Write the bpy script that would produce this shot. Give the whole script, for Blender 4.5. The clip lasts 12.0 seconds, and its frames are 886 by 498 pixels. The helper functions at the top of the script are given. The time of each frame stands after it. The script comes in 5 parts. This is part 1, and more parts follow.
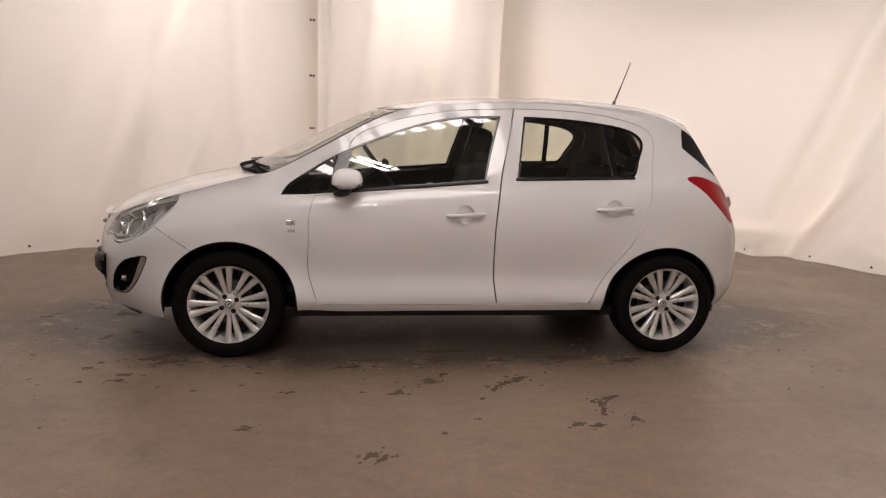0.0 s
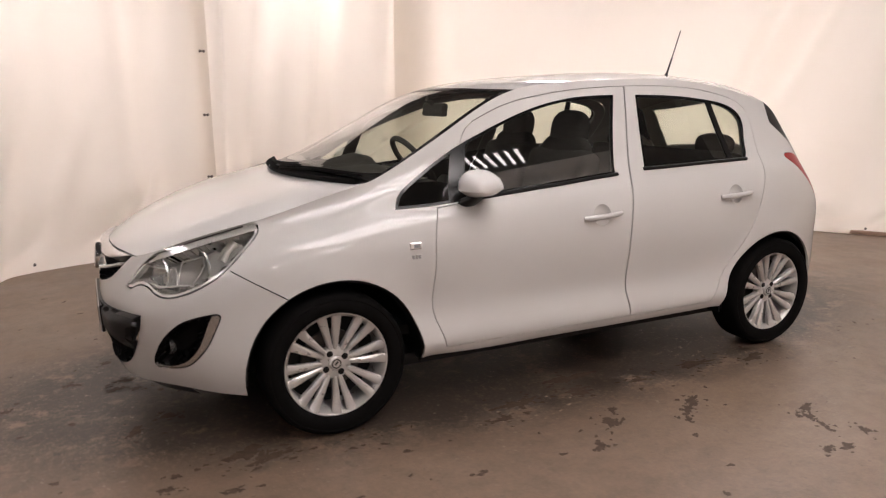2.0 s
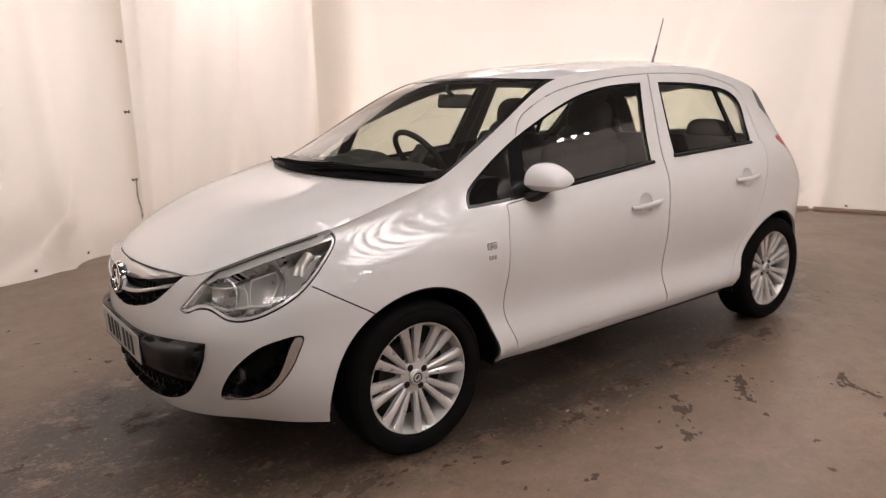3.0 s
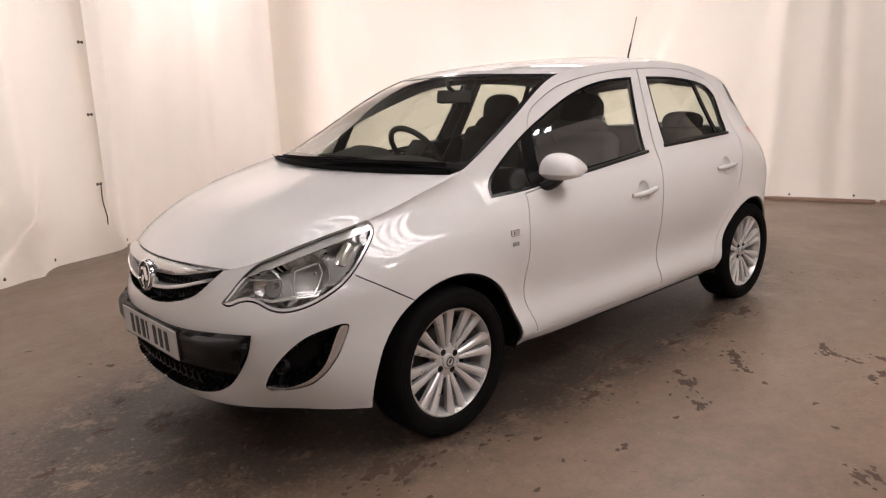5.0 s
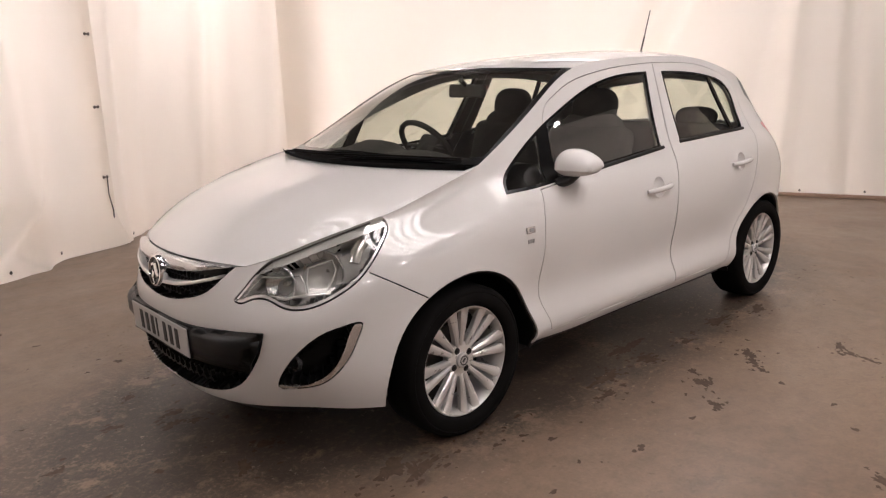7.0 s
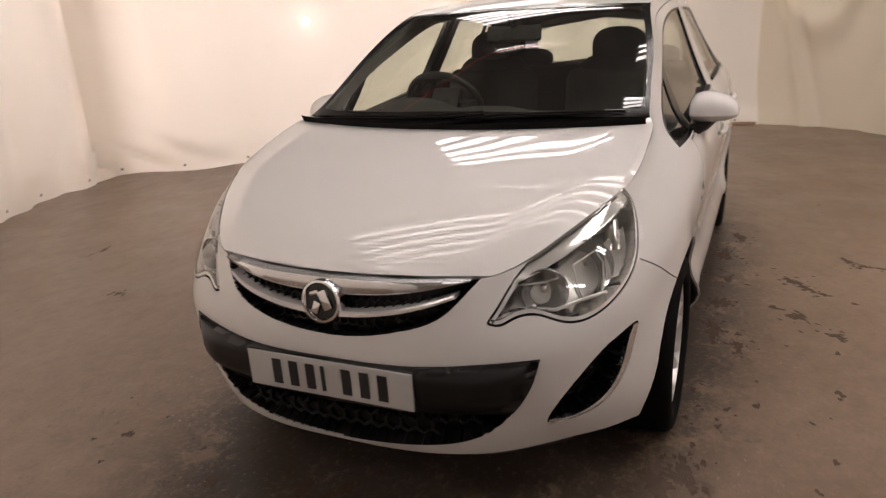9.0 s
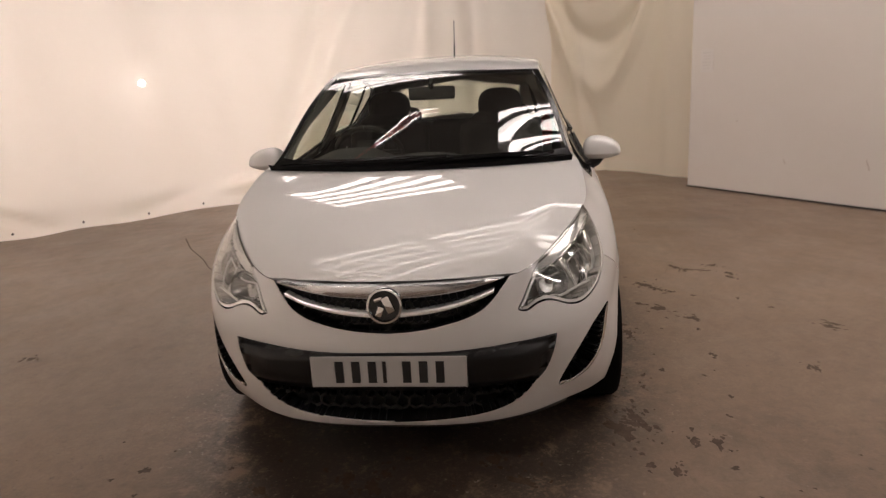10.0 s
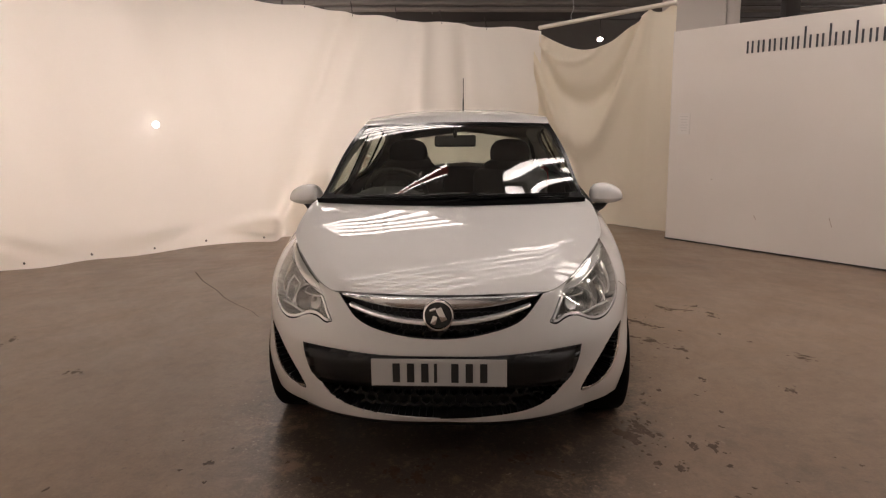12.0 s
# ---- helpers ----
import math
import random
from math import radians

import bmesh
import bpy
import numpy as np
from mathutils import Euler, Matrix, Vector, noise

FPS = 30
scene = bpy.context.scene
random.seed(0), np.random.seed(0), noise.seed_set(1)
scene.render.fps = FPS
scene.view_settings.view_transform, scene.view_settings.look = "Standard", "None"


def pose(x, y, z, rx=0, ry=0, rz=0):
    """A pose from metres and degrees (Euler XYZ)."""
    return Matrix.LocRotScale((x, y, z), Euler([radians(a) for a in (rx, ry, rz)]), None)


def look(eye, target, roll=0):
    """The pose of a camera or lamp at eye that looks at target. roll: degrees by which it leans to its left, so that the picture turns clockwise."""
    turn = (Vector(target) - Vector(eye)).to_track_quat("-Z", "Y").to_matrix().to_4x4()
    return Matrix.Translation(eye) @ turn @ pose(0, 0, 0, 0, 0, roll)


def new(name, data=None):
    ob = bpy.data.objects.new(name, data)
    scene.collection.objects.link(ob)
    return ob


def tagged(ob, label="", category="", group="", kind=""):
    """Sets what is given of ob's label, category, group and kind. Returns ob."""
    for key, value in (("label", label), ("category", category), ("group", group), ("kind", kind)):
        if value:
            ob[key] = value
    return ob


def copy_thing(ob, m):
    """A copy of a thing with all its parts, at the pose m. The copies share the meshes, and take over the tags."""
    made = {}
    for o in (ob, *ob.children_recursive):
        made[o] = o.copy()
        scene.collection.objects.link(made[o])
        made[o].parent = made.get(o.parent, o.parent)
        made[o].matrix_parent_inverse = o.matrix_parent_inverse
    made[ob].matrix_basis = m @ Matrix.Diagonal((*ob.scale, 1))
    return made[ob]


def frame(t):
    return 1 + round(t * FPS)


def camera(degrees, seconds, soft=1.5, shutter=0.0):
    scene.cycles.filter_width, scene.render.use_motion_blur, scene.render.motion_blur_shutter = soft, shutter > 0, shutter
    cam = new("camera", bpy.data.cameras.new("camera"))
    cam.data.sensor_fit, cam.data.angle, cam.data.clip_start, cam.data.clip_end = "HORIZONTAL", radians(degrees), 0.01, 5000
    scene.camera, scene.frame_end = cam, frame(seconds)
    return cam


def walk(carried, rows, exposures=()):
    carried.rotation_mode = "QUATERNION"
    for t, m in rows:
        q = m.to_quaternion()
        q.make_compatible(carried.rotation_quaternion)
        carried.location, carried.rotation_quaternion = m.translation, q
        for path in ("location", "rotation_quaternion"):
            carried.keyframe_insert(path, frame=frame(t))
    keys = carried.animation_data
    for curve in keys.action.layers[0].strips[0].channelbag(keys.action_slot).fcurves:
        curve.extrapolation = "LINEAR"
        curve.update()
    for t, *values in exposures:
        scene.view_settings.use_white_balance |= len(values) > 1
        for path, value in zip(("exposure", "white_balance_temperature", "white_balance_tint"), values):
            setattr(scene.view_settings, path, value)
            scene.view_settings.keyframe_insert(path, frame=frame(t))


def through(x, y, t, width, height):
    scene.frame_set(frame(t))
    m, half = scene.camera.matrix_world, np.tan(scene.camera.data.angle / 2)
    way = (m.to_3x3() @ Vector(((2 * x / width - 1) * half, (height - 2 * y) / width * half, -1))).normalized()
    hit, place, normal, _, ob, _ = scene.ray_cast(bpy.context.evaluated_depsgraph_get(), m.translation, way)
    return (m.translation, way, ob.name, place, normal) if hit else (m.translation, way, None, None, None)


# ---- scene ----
cam = camera(63.5, 12.0, soft=1.2, shutter=0.4)
PATH = [
    (0, (-0.652, -4.731, 1.318), (-0.369, -2.782, 0.970), 2.0),
    (0.5, (-1.013, -4.520, 1.323), (-0.598, -2.601, 0.939), 2.4),
    (1, (-1.429, -4.212, 1.343), (-0.865, -2.334, 0.951), 1.9),
    (1.5, (-1.748, -3.841, 1.344), (-1.043, -2.016, 0.929), 1.2),
    (2, (-2.090, -3.456, 1.347), (-1.219, -1.703, 0.937), -0.1),
    (2.5, (-2.419, -3.131, 1.372), (-1.375, -1.479, 0.945), -1.1),
    (3, (-2.702, -2.878, 1.364), (-1.520, -1.326, 0.922), -1.1),
    (3.1, (-2.763, -2.847, 1.375), (-1.547, -1.323, 0.925), -1.1),
    (4.8, (-3.040, -2.728, 1.343), (-1.713, -1.300, 0.906), -1.6),
    (5, (-3.048, -2.728, 1.343), (-1.726, -1.294, 0.902), -1.7),
    (5.5, (-3.048, -2.730, 1.346), (-1.731, -1.290, 0.903), -1.3),
    (6, (-3.051, -2.729, 1.346), (-1.735, -1.289, 0.904), -1.1),
    (6.5, (-3.045, -2.734, 1.341), (-1.738, -1.286, 0.899), -1.8),
    (6.7, (-3.046, -2.731, 1.342), (-1.747, -1.276, 0.898), -1.5),
    (8.3, (-3.13, -1.671, 1.374), (-1.638, -0.474, 0.792), -2.4),
    (8.5, (-3.186, -1.491, 1.359), (-1.659, -0.342, 0.77), -2.5),
    (8.7, (-3.305, -1.286, 1.356), (-1.692, -0.273, 0.748), -1.8),
    (9, (-3.554, -1.032, 1.37), (-1.822, -0.241, 0.758), -3.1),
    (9.2, (-3.706, -0.925, 1.368), (-1.920, -0.233, 0.793), -1.9),
    (9.5, (-3.908, -0.776, 1.382), (-2.06, -0.245, 0.83), -3.0),
    (9.7, (-4.028, -0.642, 1.387), (-2.141, -0.256, 0.849), -3.4),
    (10, (-4.252, -0.434, 1.407), (-2.322, -0.225, 0.922), -2.8),
    (10.2, (-4.403, -0.368, 1.392), (-2.457, -0.172, 0.972), -2.0),
    (10.5, (-4.58, -0.299, 1.391), (-2.62, -0.116, 1.038), -1.5),
    (11, (-4.686, -0.21, 1.397), (-2.721, -0.069, 1.053), -0.6),
    (11.5, (-4.704, -0.181, 1.395), (-2.736, -0.062, 1.054), -0.5),
    (12, (-4.709, -0.178, 1.39), (-2.742, -0.06, 1.047), -0.6),
]
walk(cam, [(t, look(eye, target, roll)) for t, eye, target, roll in PATH],
     [(0, 2.51, 5980, 8), (1.0, 2.65, 5940, 8), (6.7, 2.84, 5840, 8), (8.3, 2.80, 6000, 8), (9.5, 2.58, 6160, 8), (12, 2.37, 6230, 8)])

# ---- light ----
world = bpy.data.worlds.new("world")
scene.world = world
world.use_nodes = True
world.node_tree.nodes["Background"].inputs[0].default_value = (.9, .75, .6, 1)
world.node_tree.nodes["Background"].inputs[1].default_value = .02


# ---- materials ----
def material(name, colour=(.8, .8, .8), rough=.5, metal=0.0, coat=0.0, **more):
    m = bpy.data.materials.new(name)
    m.use_nodes = True
    b = m.node_tree.nodes["Principled BSDF"]
    b.inputs["Base Color"].default_value = (*colour, 1)
    b.inputs["Roughness"].default_value = rough
    b.inputs["Metallic"].default_value = metal
    b.inputs["Coat Weight"].default_value = coat
    b.inputs["Coat Roughness"].default_value = .02
    for key, value in more.items():
        b.inputs[key.replace("_", " ")].default_value = value
    return m


class Nodes:
    """Short-hand for the node tree of a material."""

    def __init__(self, m):
        self.tree, self.bsdf = m.node_tree, m.node_tree.nodes["Principled BSDF"]
        self.at = self.add("ShaderNodeTexCoord").outputs["Object"]

    def add(self, kind):
        return self.tree.nodes.new(kind)

    def link(self, a, b):
        self.tree.links.new(a, b)

    def noise(self, scale, detail=6.0, rough=.6, distort=0.0, stretch=None):
        n = self.add("ShaderNodeTexNoise")
        n.inputs["Scale"].default_value, n.inputs["Detail"].default_value = scale, detail
        n.inputs["Roughness"].default_value, n.inputs["Distortion"].default_value = rough, distort
        if stretch:
            s = self.add("ShaderNodeMapping")
            s.inputs["Scale"].default_value = stretch
            self.link(self.at, s.inputs["Vector"])
            self.link(s.outputs[0], n.inputs["Vector"])
        else:
            self.link(self.at, n.inputs["Vector"])
        return n.outputs["Fac"]

    def ramp(self, fac, *stops):
        r = self.add("ShaderNodeValToRGB")
        while len(r.color_ramp.elements) < len(stops):
            r.color_ramp.elements.new(.5)
        for e, (p, c) in zip(r.color_ramp.elements, stops):
            e.position = p
            e.color = (*c, 1) if len(c) == 3 else c
        self.link(fac, r.inputs[0])
        return r.outputs[0]

    def grey(self, fac, *stops):
        return self.ramp(fac, *[(p, (v, v, v)) for p, v in stops])

    def mix(self, fac, a, b, kind="MIX"):
        n = self.add("ShaderNodeMixRGB")
        n.blend_type = kind
        for socket, value in zip(n.inputs, (fac, a, b)):
            if isinstance(value, (int, float)):
                socket.default_value = value
            elif isinstance(value, tuple):
                socket.default_value = (*value, 1)
            else:
                self.link(value, socket)
        return n.outputs[0]

    def bump(self, height, strength=.3, distance=.01):
        n = self.add("ShaderNodeBump")
        n.inputs["Strength"].default_value, n.inputs["Distance"].default_value = strength, distance
        self.link(height, n.inputs["Height"])
        self.link(n.outputs[0], self.bsdf.inputs["Normal"])

    def to(self, name, out):
        self.link(out, self.bsdf.inputs[name])


PAINT = material("white_car_paint", (.76, .755, .75), .5, coat=.9, Specular_IOR_Level=.15)
n = Nodes(PAINT)
n.to("Base Color", n.mix(n.noise(1.6, 4, .6, .5), (.635, .618, .595), (.665, .648, .625)))
BLACK = material("black_plastic", (.007, .0066, .0066), .42, Specular_IOR_Level=.3)
n = Nodes(BLACK)
n.bump(n.noise(900, 2), .15, .001)
MESH = material("black_mesh", (.008, .0078, .0076), .45, Specular_IOR_Level=.25)
GLOSS = material("black_trim", (.008, .008, .008), .18)
MATT = material("matt_black_trim", (.006, .0055, .0055), .7, Specular_IOR_Level=.08)
RUBBER = material("tyre_rubber", (.016, .015, .015), .8, Specular_IOR_Level=.06)
n = Nodes(RUBBER)
n.to("Base Color", n.mix(n.noise(14, 5), (.0035, .0033, .0033), (.008, .0073, .007)))
ALLOY = material("silver_alloy", (.58, .56, .535), .36, metal=.45)
n = Nodes(ALLOY)
n.to("Roughness", n.grey(n.noise(25, 4), (.3, .25), (.8, .45)))
CHROME = material("chrome", (.82, .82, .82), .07, metal=1.0)
SILVER = material("lamp_housing", (.66, .645, .62), .22, metal=.35)
SATIN = material("satin_chrome", (.66, .66, .66), .26, metal=.9)
BRIGHT = material("bright_reflector", (.88, .87, .85), .16, metal=.4)
GREY = material("grey_trim", (.30, .295, .285), .6)
DARKTRIM = material("dark_interior_trim", (.021, .019, .018), .65)
FABRIC = material("charcoal_seat_fabric", (.020, .018, .018), .9)
n = Nodes(FABRIC)
n.bump(n.noise(260, 2), .4, .002)
LINER = material("pale_headlining", (.36, .34, .31), .85)
RED = material("red_lens", (.30, .008, .010), .3, Specular_IOR_Level=.12)
WHITE = material("white_plate", (.46, .45, .435), .35)
INK = material("black_ink", (.012, .012, .012), .5)
STEEL = material("brake_steel", (.12, .11, .10), .4, metal=.8)
CLEAR_WHITE = material("clear_reflector", (.7, .68, .64), .15, metal=.6)


def pane(name, tint, ior=1.5, dust=0.0):
    """Thin glass: a tinted see-through sheet with a mirror gloss that grows at grazing angles."""
    m = bpy.data.materials.new(name)
    m.use_nodes = True
    t = m.node_tree
    t.nodes.remove(t.nodes["Principled BSDF"])
    see, shine, mix, edge, power, scale = (t.nodes.new("ShaderNode" + k) for k in ("BsdfTransparent", "BsdfGlossy", "MixShader", "LayerWeight", "Math", "MapRange"))
    see.inputs[0].default_value = (*tint, 1)
    shine.inputs[0].default_value, shine.inputs["Roughness"].default_value = (1, 1, 1, 1), .01
    edge.inputs[0].default_value = .5
    power.operation = "POWER"
    power.inputs[1].default_value = 5
    f0 = ((ior - 1) / (ior + 1)) ** 2 * 1.9
    scale.inputs["To Min"].default_value, scale.inputs["To Max"].default_value = f0, 1
    t.links.new(edge.outputs["Facing"], power.inputs[0])
    t.links.new(power.outputs[0], scale.inputs[0])
    t.links.new(scale.outputs[0], mix.inputs[0])
    t.links.new(see.outputs[0], mix.inputs[1])
    t.links.new(shine.outputs[0], mix.inputs[2])
    film, haze = t.nodes.new("ShaderNodeBsdfDiffuse"), t.nodes.new("ShaderNodeMixShader")    # a thin film of dust
    film.inputs[0].default_value, haze.inputs[0].default_value = (.7, .64, .58, 1), dust
    t.links.new(mix.outputs[0], haze.inputs[1])
    t.links.new(film.outputs[0], haze.inputs[2])
    t.links.new(haze.outputs[0], t.nodes["Material Output"].inputs[0])
    return m


GLASS = pane("green_tinted_glass", (.87, .90, .83), 1.55, .010)
LENS = pane("clear_lamp_cover", (.90, .90, .88), 1.45)



def tarpaulin(name, dull, fresh, through):
    m = material(name, fresh, .42)
    n = Nodes(m)
    n.to("Base Color", n.mix(n.noise(.7, 5, .6, .4), dull, fresh))
    n.to("Roughness", n.grey(n.noise(2.5, 5), (.3, .34), (.75, .55)))
    n.bump(n.noise(2.2, 3, .5, .3), .25, .03)
    thin, both = n.add("ShaderNodeBsdfTranslucent"), n.add("ShaderNodeMixShader")
    thin.inputs[0].default_value = (*through, 1)
    both.inputs[0].default_value = .3
    n.link(n.bsdf.outputs[0], both.inputs[1])
    n.link(thin.outputs[0], both.inputs[2])
    n.link(both.outputs[0], n.tree.nodes["Material Output"].inputs[0])
    return m


CLOTH = tarpaulin("cream_tarpaulin", (.845, .80, .705), (.895, .862, .785), (.92, .84, .77))
YELLOWED = tarpaulin("yellowed_tarpaulin", (.87, .79, .63), (.92, .85, .70), (.92, .82, .66))
BOARD = material("white_painted_board", (.74, .69, .64), .5)
n = Nodes(BOARD)
n.to("Base Color", n.mix(n.noise(1.2, 6), (.70, .645, .59), (.76, .715, .665)))
n.bump(n.noise(30, 4), .08, .003)
DARK = material("dark_steelwork", (.035, .030, .027), .7)
n = Nodes(DARK)
n.to("Base Color", n.mix(n.noise(.6, 5), (.018, .016, .015), (.06, .05, .045)))
SHED = material("grey_shed_wall", (.16, .15, .14), .8)
n = Nodes(SHED)
n.to("Base Color", n.mix(n.noise(.5, 5), (.10, .09, .085), (.22, .20, .18)))
TIMBER = material("skirting_timber", (.20, .12, .075), .7)
n = Nodes(TIMBER)
n.to("Base Color", n.mix(n.noise(9, 5, stretch=(1, 1, 8)), (.24, .15, .10), (.40, .28, .21)))

CONCRETE = material("stained_concrete", (.20, .165, .14), .55, Specular_IOR_Level=.52)
n = Nodes(CONCRETE)
base = n.mix(n.grey(n.noise(.45, 7, .62, .3), (.34, 0), (.66, 1)), (.165, .112, .075), (.225, .157, .107))
base = n.mix(n.grey(n.noise(2.6, 8, .7, .2), (.50, 0), (.72, .5)), base, (.240, .176, .127))
base = n.mix(n.grey(n.noise(1.7, 9, .74, .2), (.55, 0), (.66, .35)), base, (.060, .043, .033))
base = n.mix(n.grey(n.noise(60, 4, .7), (.40, 0), (.75, .3)), base, (.075, .06, .05))
base = n.mix(1.0, base, n.grey(n.noise(9, 10, .8), (.34, .78), (.5, 1), (.66, 1.18)), "MULTIPLY")
grit = n.mix(1.0, n.grey(n.noise(26, 6, .75), (.60, 0), (.68, .9)), n.grey(n.noise(1.3, 5, .6, .6), (.42, 0), (.62, 1)), "MULTIPLY")
base = n.mix(grit, base, (.062, .044, .033))
# damp ground round the parked car, breaking up into drips; shade beneath coloured in
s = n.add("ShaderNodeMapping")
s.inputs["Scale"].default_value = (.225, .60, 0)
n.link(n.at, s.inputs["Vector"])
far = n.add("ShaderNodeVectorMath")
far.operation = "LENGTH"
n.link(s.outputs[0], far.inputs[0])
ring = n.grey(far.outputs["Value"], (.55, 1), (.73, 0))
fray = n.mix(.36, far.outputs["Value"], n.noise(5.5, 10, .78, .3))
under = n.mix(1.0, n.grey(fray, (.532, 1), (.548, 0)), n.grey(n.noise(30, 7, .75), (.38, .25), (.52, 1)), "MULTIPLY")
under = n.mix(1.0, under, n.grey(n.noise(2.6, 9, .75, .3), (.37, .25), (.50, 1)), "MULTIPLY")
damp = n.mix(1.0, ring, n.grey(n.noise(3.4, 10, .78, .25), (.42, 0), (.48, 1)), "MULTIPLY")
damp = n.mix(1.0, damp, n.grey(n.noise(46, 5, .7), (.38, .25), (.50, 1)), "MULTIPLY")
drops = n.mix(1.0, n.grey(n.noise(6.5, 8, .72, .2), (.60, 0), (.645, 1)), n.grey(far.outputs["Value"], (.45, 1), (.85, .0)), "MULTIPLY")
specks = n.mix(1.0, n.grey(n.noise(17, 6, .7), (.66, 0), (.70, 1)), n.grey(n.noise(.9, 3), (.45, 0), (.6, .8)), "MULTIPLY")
# joins the damp marks with the shade put into the colour under the car
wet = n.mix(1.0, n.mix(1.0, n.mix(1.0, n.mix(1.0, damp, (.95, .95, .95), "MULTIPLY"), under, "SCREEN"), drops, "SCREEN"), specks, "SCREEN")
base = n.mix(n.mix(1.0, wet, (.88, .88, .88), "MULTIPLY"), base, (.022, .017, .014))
pale = n.mix(1.0, n.grey(n.noise(11, 9, .8, .2), (.61, 0), (.68, .9)), n.grey(n.noise(.8, 3), (.42, 0), (.56, .9)), "MULTIPLY")
base = n.mix(pale, base, (.33, .26, .205))
fleck = n.mix(1.0, n.grey(n.noise(34, 4, .65), (.615, 0), (.66, 1)), n.grey(n.noise(1.7, 5, .6), (.48, 0), (.60, 1)), "MULTIPLY")
fleck = n.mix(1.0, fleck, n.grey(far.outputs["Value"], (.48, .9), (1.25, .12)), "MULTIPLY")
base = n.mix(fleck, base, (.36, .295, .24))
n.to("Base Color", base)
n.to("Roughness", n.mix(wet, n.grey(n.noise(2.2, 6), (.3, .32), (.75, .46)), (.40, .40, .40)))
n.bump(n.mix(.5, n.noise(70, 6, .7), n.noise(6, 6, .6)), .25, .006)
STAIN = material("dark_wet_stain", (.04, .03, .025), .6, Specular_IOR_Level=.25)
n = Nodes(STAIN)
n.to("Base Color", n.mix(n.grey(n.noise(30, 6, .7), (.4, 0), (.62, 1)), (.066, .046, .033), (.105, .073, .052)))


def glow(name, strength):
    m = material(name, (.8, .8, .8), .4)
    b = m.node_tree.nodes["Principled BSDF"]
    b.inputs["Emission Color"].default_value, b.inputs["Emission Strength"].default_value = (1, .845, .765, 1), strength
    return m


# the third glow lights only the unseen fill added behind the sheets
TUBE, NEW_TUBE, SHEET_GLOW, DIM_TUBE = glow("warm_tube", 12), glow("new_warm_tube", 1.5), glow("sheet_fill_tube", 6.6), glow("dim_warm_tube", 2.1)

BRIGHT_TUBE, FADED_TUBE = glow("bright_warm_tube", 11), glow("faded_warm_tube", 1.4)


# ---- mesh helpers ----
def link(name, verts, faces, mat, parent=None, smooth=True, normals=None, label=""):
    me = bpy.data.meshes.new(name)
    me.from_pydata([tuple(map(float, v)) for v in verts], [], [tuple(map(int, q)) for q in faces])
    me.materials.append(mat)
    if smooth:
        me.polygons.foreach_set("use_smooth", [True] * len(me.polygons))
    me.update()
    if normals is not None:
        me.normals_split_custom_set_from_vertices([tuple(map(float, v)) for v in normals])
    ob = new(name, me)
    ob.parent = parent
    if label:
        tagged(ob, label)
    return ob


def part(name, bm, mat, parent=None, label="", angle=35):
    """One bmesh as one object, shaded smooth up to an angle."""
    me = bpy.data.meshes.new(name)
    bmesh.ops.recalc_face_normals(bm, faces=bm.faces[:])
    for f in bm.faces:
        f.smooth = True
    for e in bm.edges:
        e.smooth = len(e.link_faces) != 2 or e.calc_face_angle() < radians(angle)
    bm.to_mesh(me)
    bm.free()
    me.materials.append(mat)
    ob = new(name, me)
    ob.parent = parent
    if label:
        tagged(ob, label)
    return ob


def grid_faces(n, m, closed=False, start=0):
    out = []
    for i in range(n - 1):
        for j in range(m if closed else m - 1):
            k = (j + 1) % m
            out.append((start + i * m + j, start + i * m + k, start + (i + 1) * m + k, start + (i + 1) * m + j))
    return out


def box(bm, size, at, turn=None, bevel=0.0, segments=2):
    """A bevelled block in bm."""
    m = Matrix.Translation(at) @ (turn or Matrix.Identity(4)) @ Matrix.Diagonal((*size, 1))
    made = bmesh.ops.create_cube(bm, size=1, matrix=m)["verts"]
    if bevel:
        edges = list({e for v in made for e in v.link_edges})
        bmesh.ops.bevel(bm, geom=edges, offset=bevel, segments=segments, profile=.6, affect="EDGES")


def lathe(bm, profile, axis_at=(0, 0, 0), turn=None, steps=48, cap=False):
    """Turns (radius, height) pairs about z."""
    m = Matrix.Translation(axis_at) @ (turn or Matrix.Identity(4))
    rows = [[bm.verts.new(m @ Vector((r * math.cos(2 * math.pi * k / steps), r * math.sin(2 * math.pi * k / steps), h))) for k in range(steps)] for r, h in profile]
    for a, b in zip(rows[:-1], rows[1:]):
        for k in range(steps):
            bm.faces.new((a[k], a[(k + 1) % steps], b[(k + 1) % steps], b[k]))
    if cap:
        bm.faces.new(rows[0])
        bm.faces.new(rows[-1])


def tube(bm, points, radius, steps=10, squash=1.0, taper=None):
    """A round bar along points."""
    p = [Vector(q) for q in points]
    rows = []
    for i, c in enumerate(p):
        along = (p[min(i + 1, len(p) - 1)] - p[max(i - 1, 0)]).normalized()
        side = along.cross(Vector((0, 0, 1)) if abs(along.z) < .9 else Vector((1, 0, 0))).normalized()
        up = side.cross(along)
        r = radius * (taper[i] if taper else 1)
        rows.append([bm.verts.new(c + r * (math.cos(2 * math.pi * k / steps) * side + squash * math.sin(2 * math.pi * k / steps) * up)) for k in range(steps)])
    for a, b in zip(rows[:-1], rows[1:]):
        for k in range(steps):
            bm.faces.new((a[k], a[(k + 1) % steps], b[(k + 1) % steps], b[k]))
    bm.faces.new(rows[0])
    bm.faces.new(rows[-1])


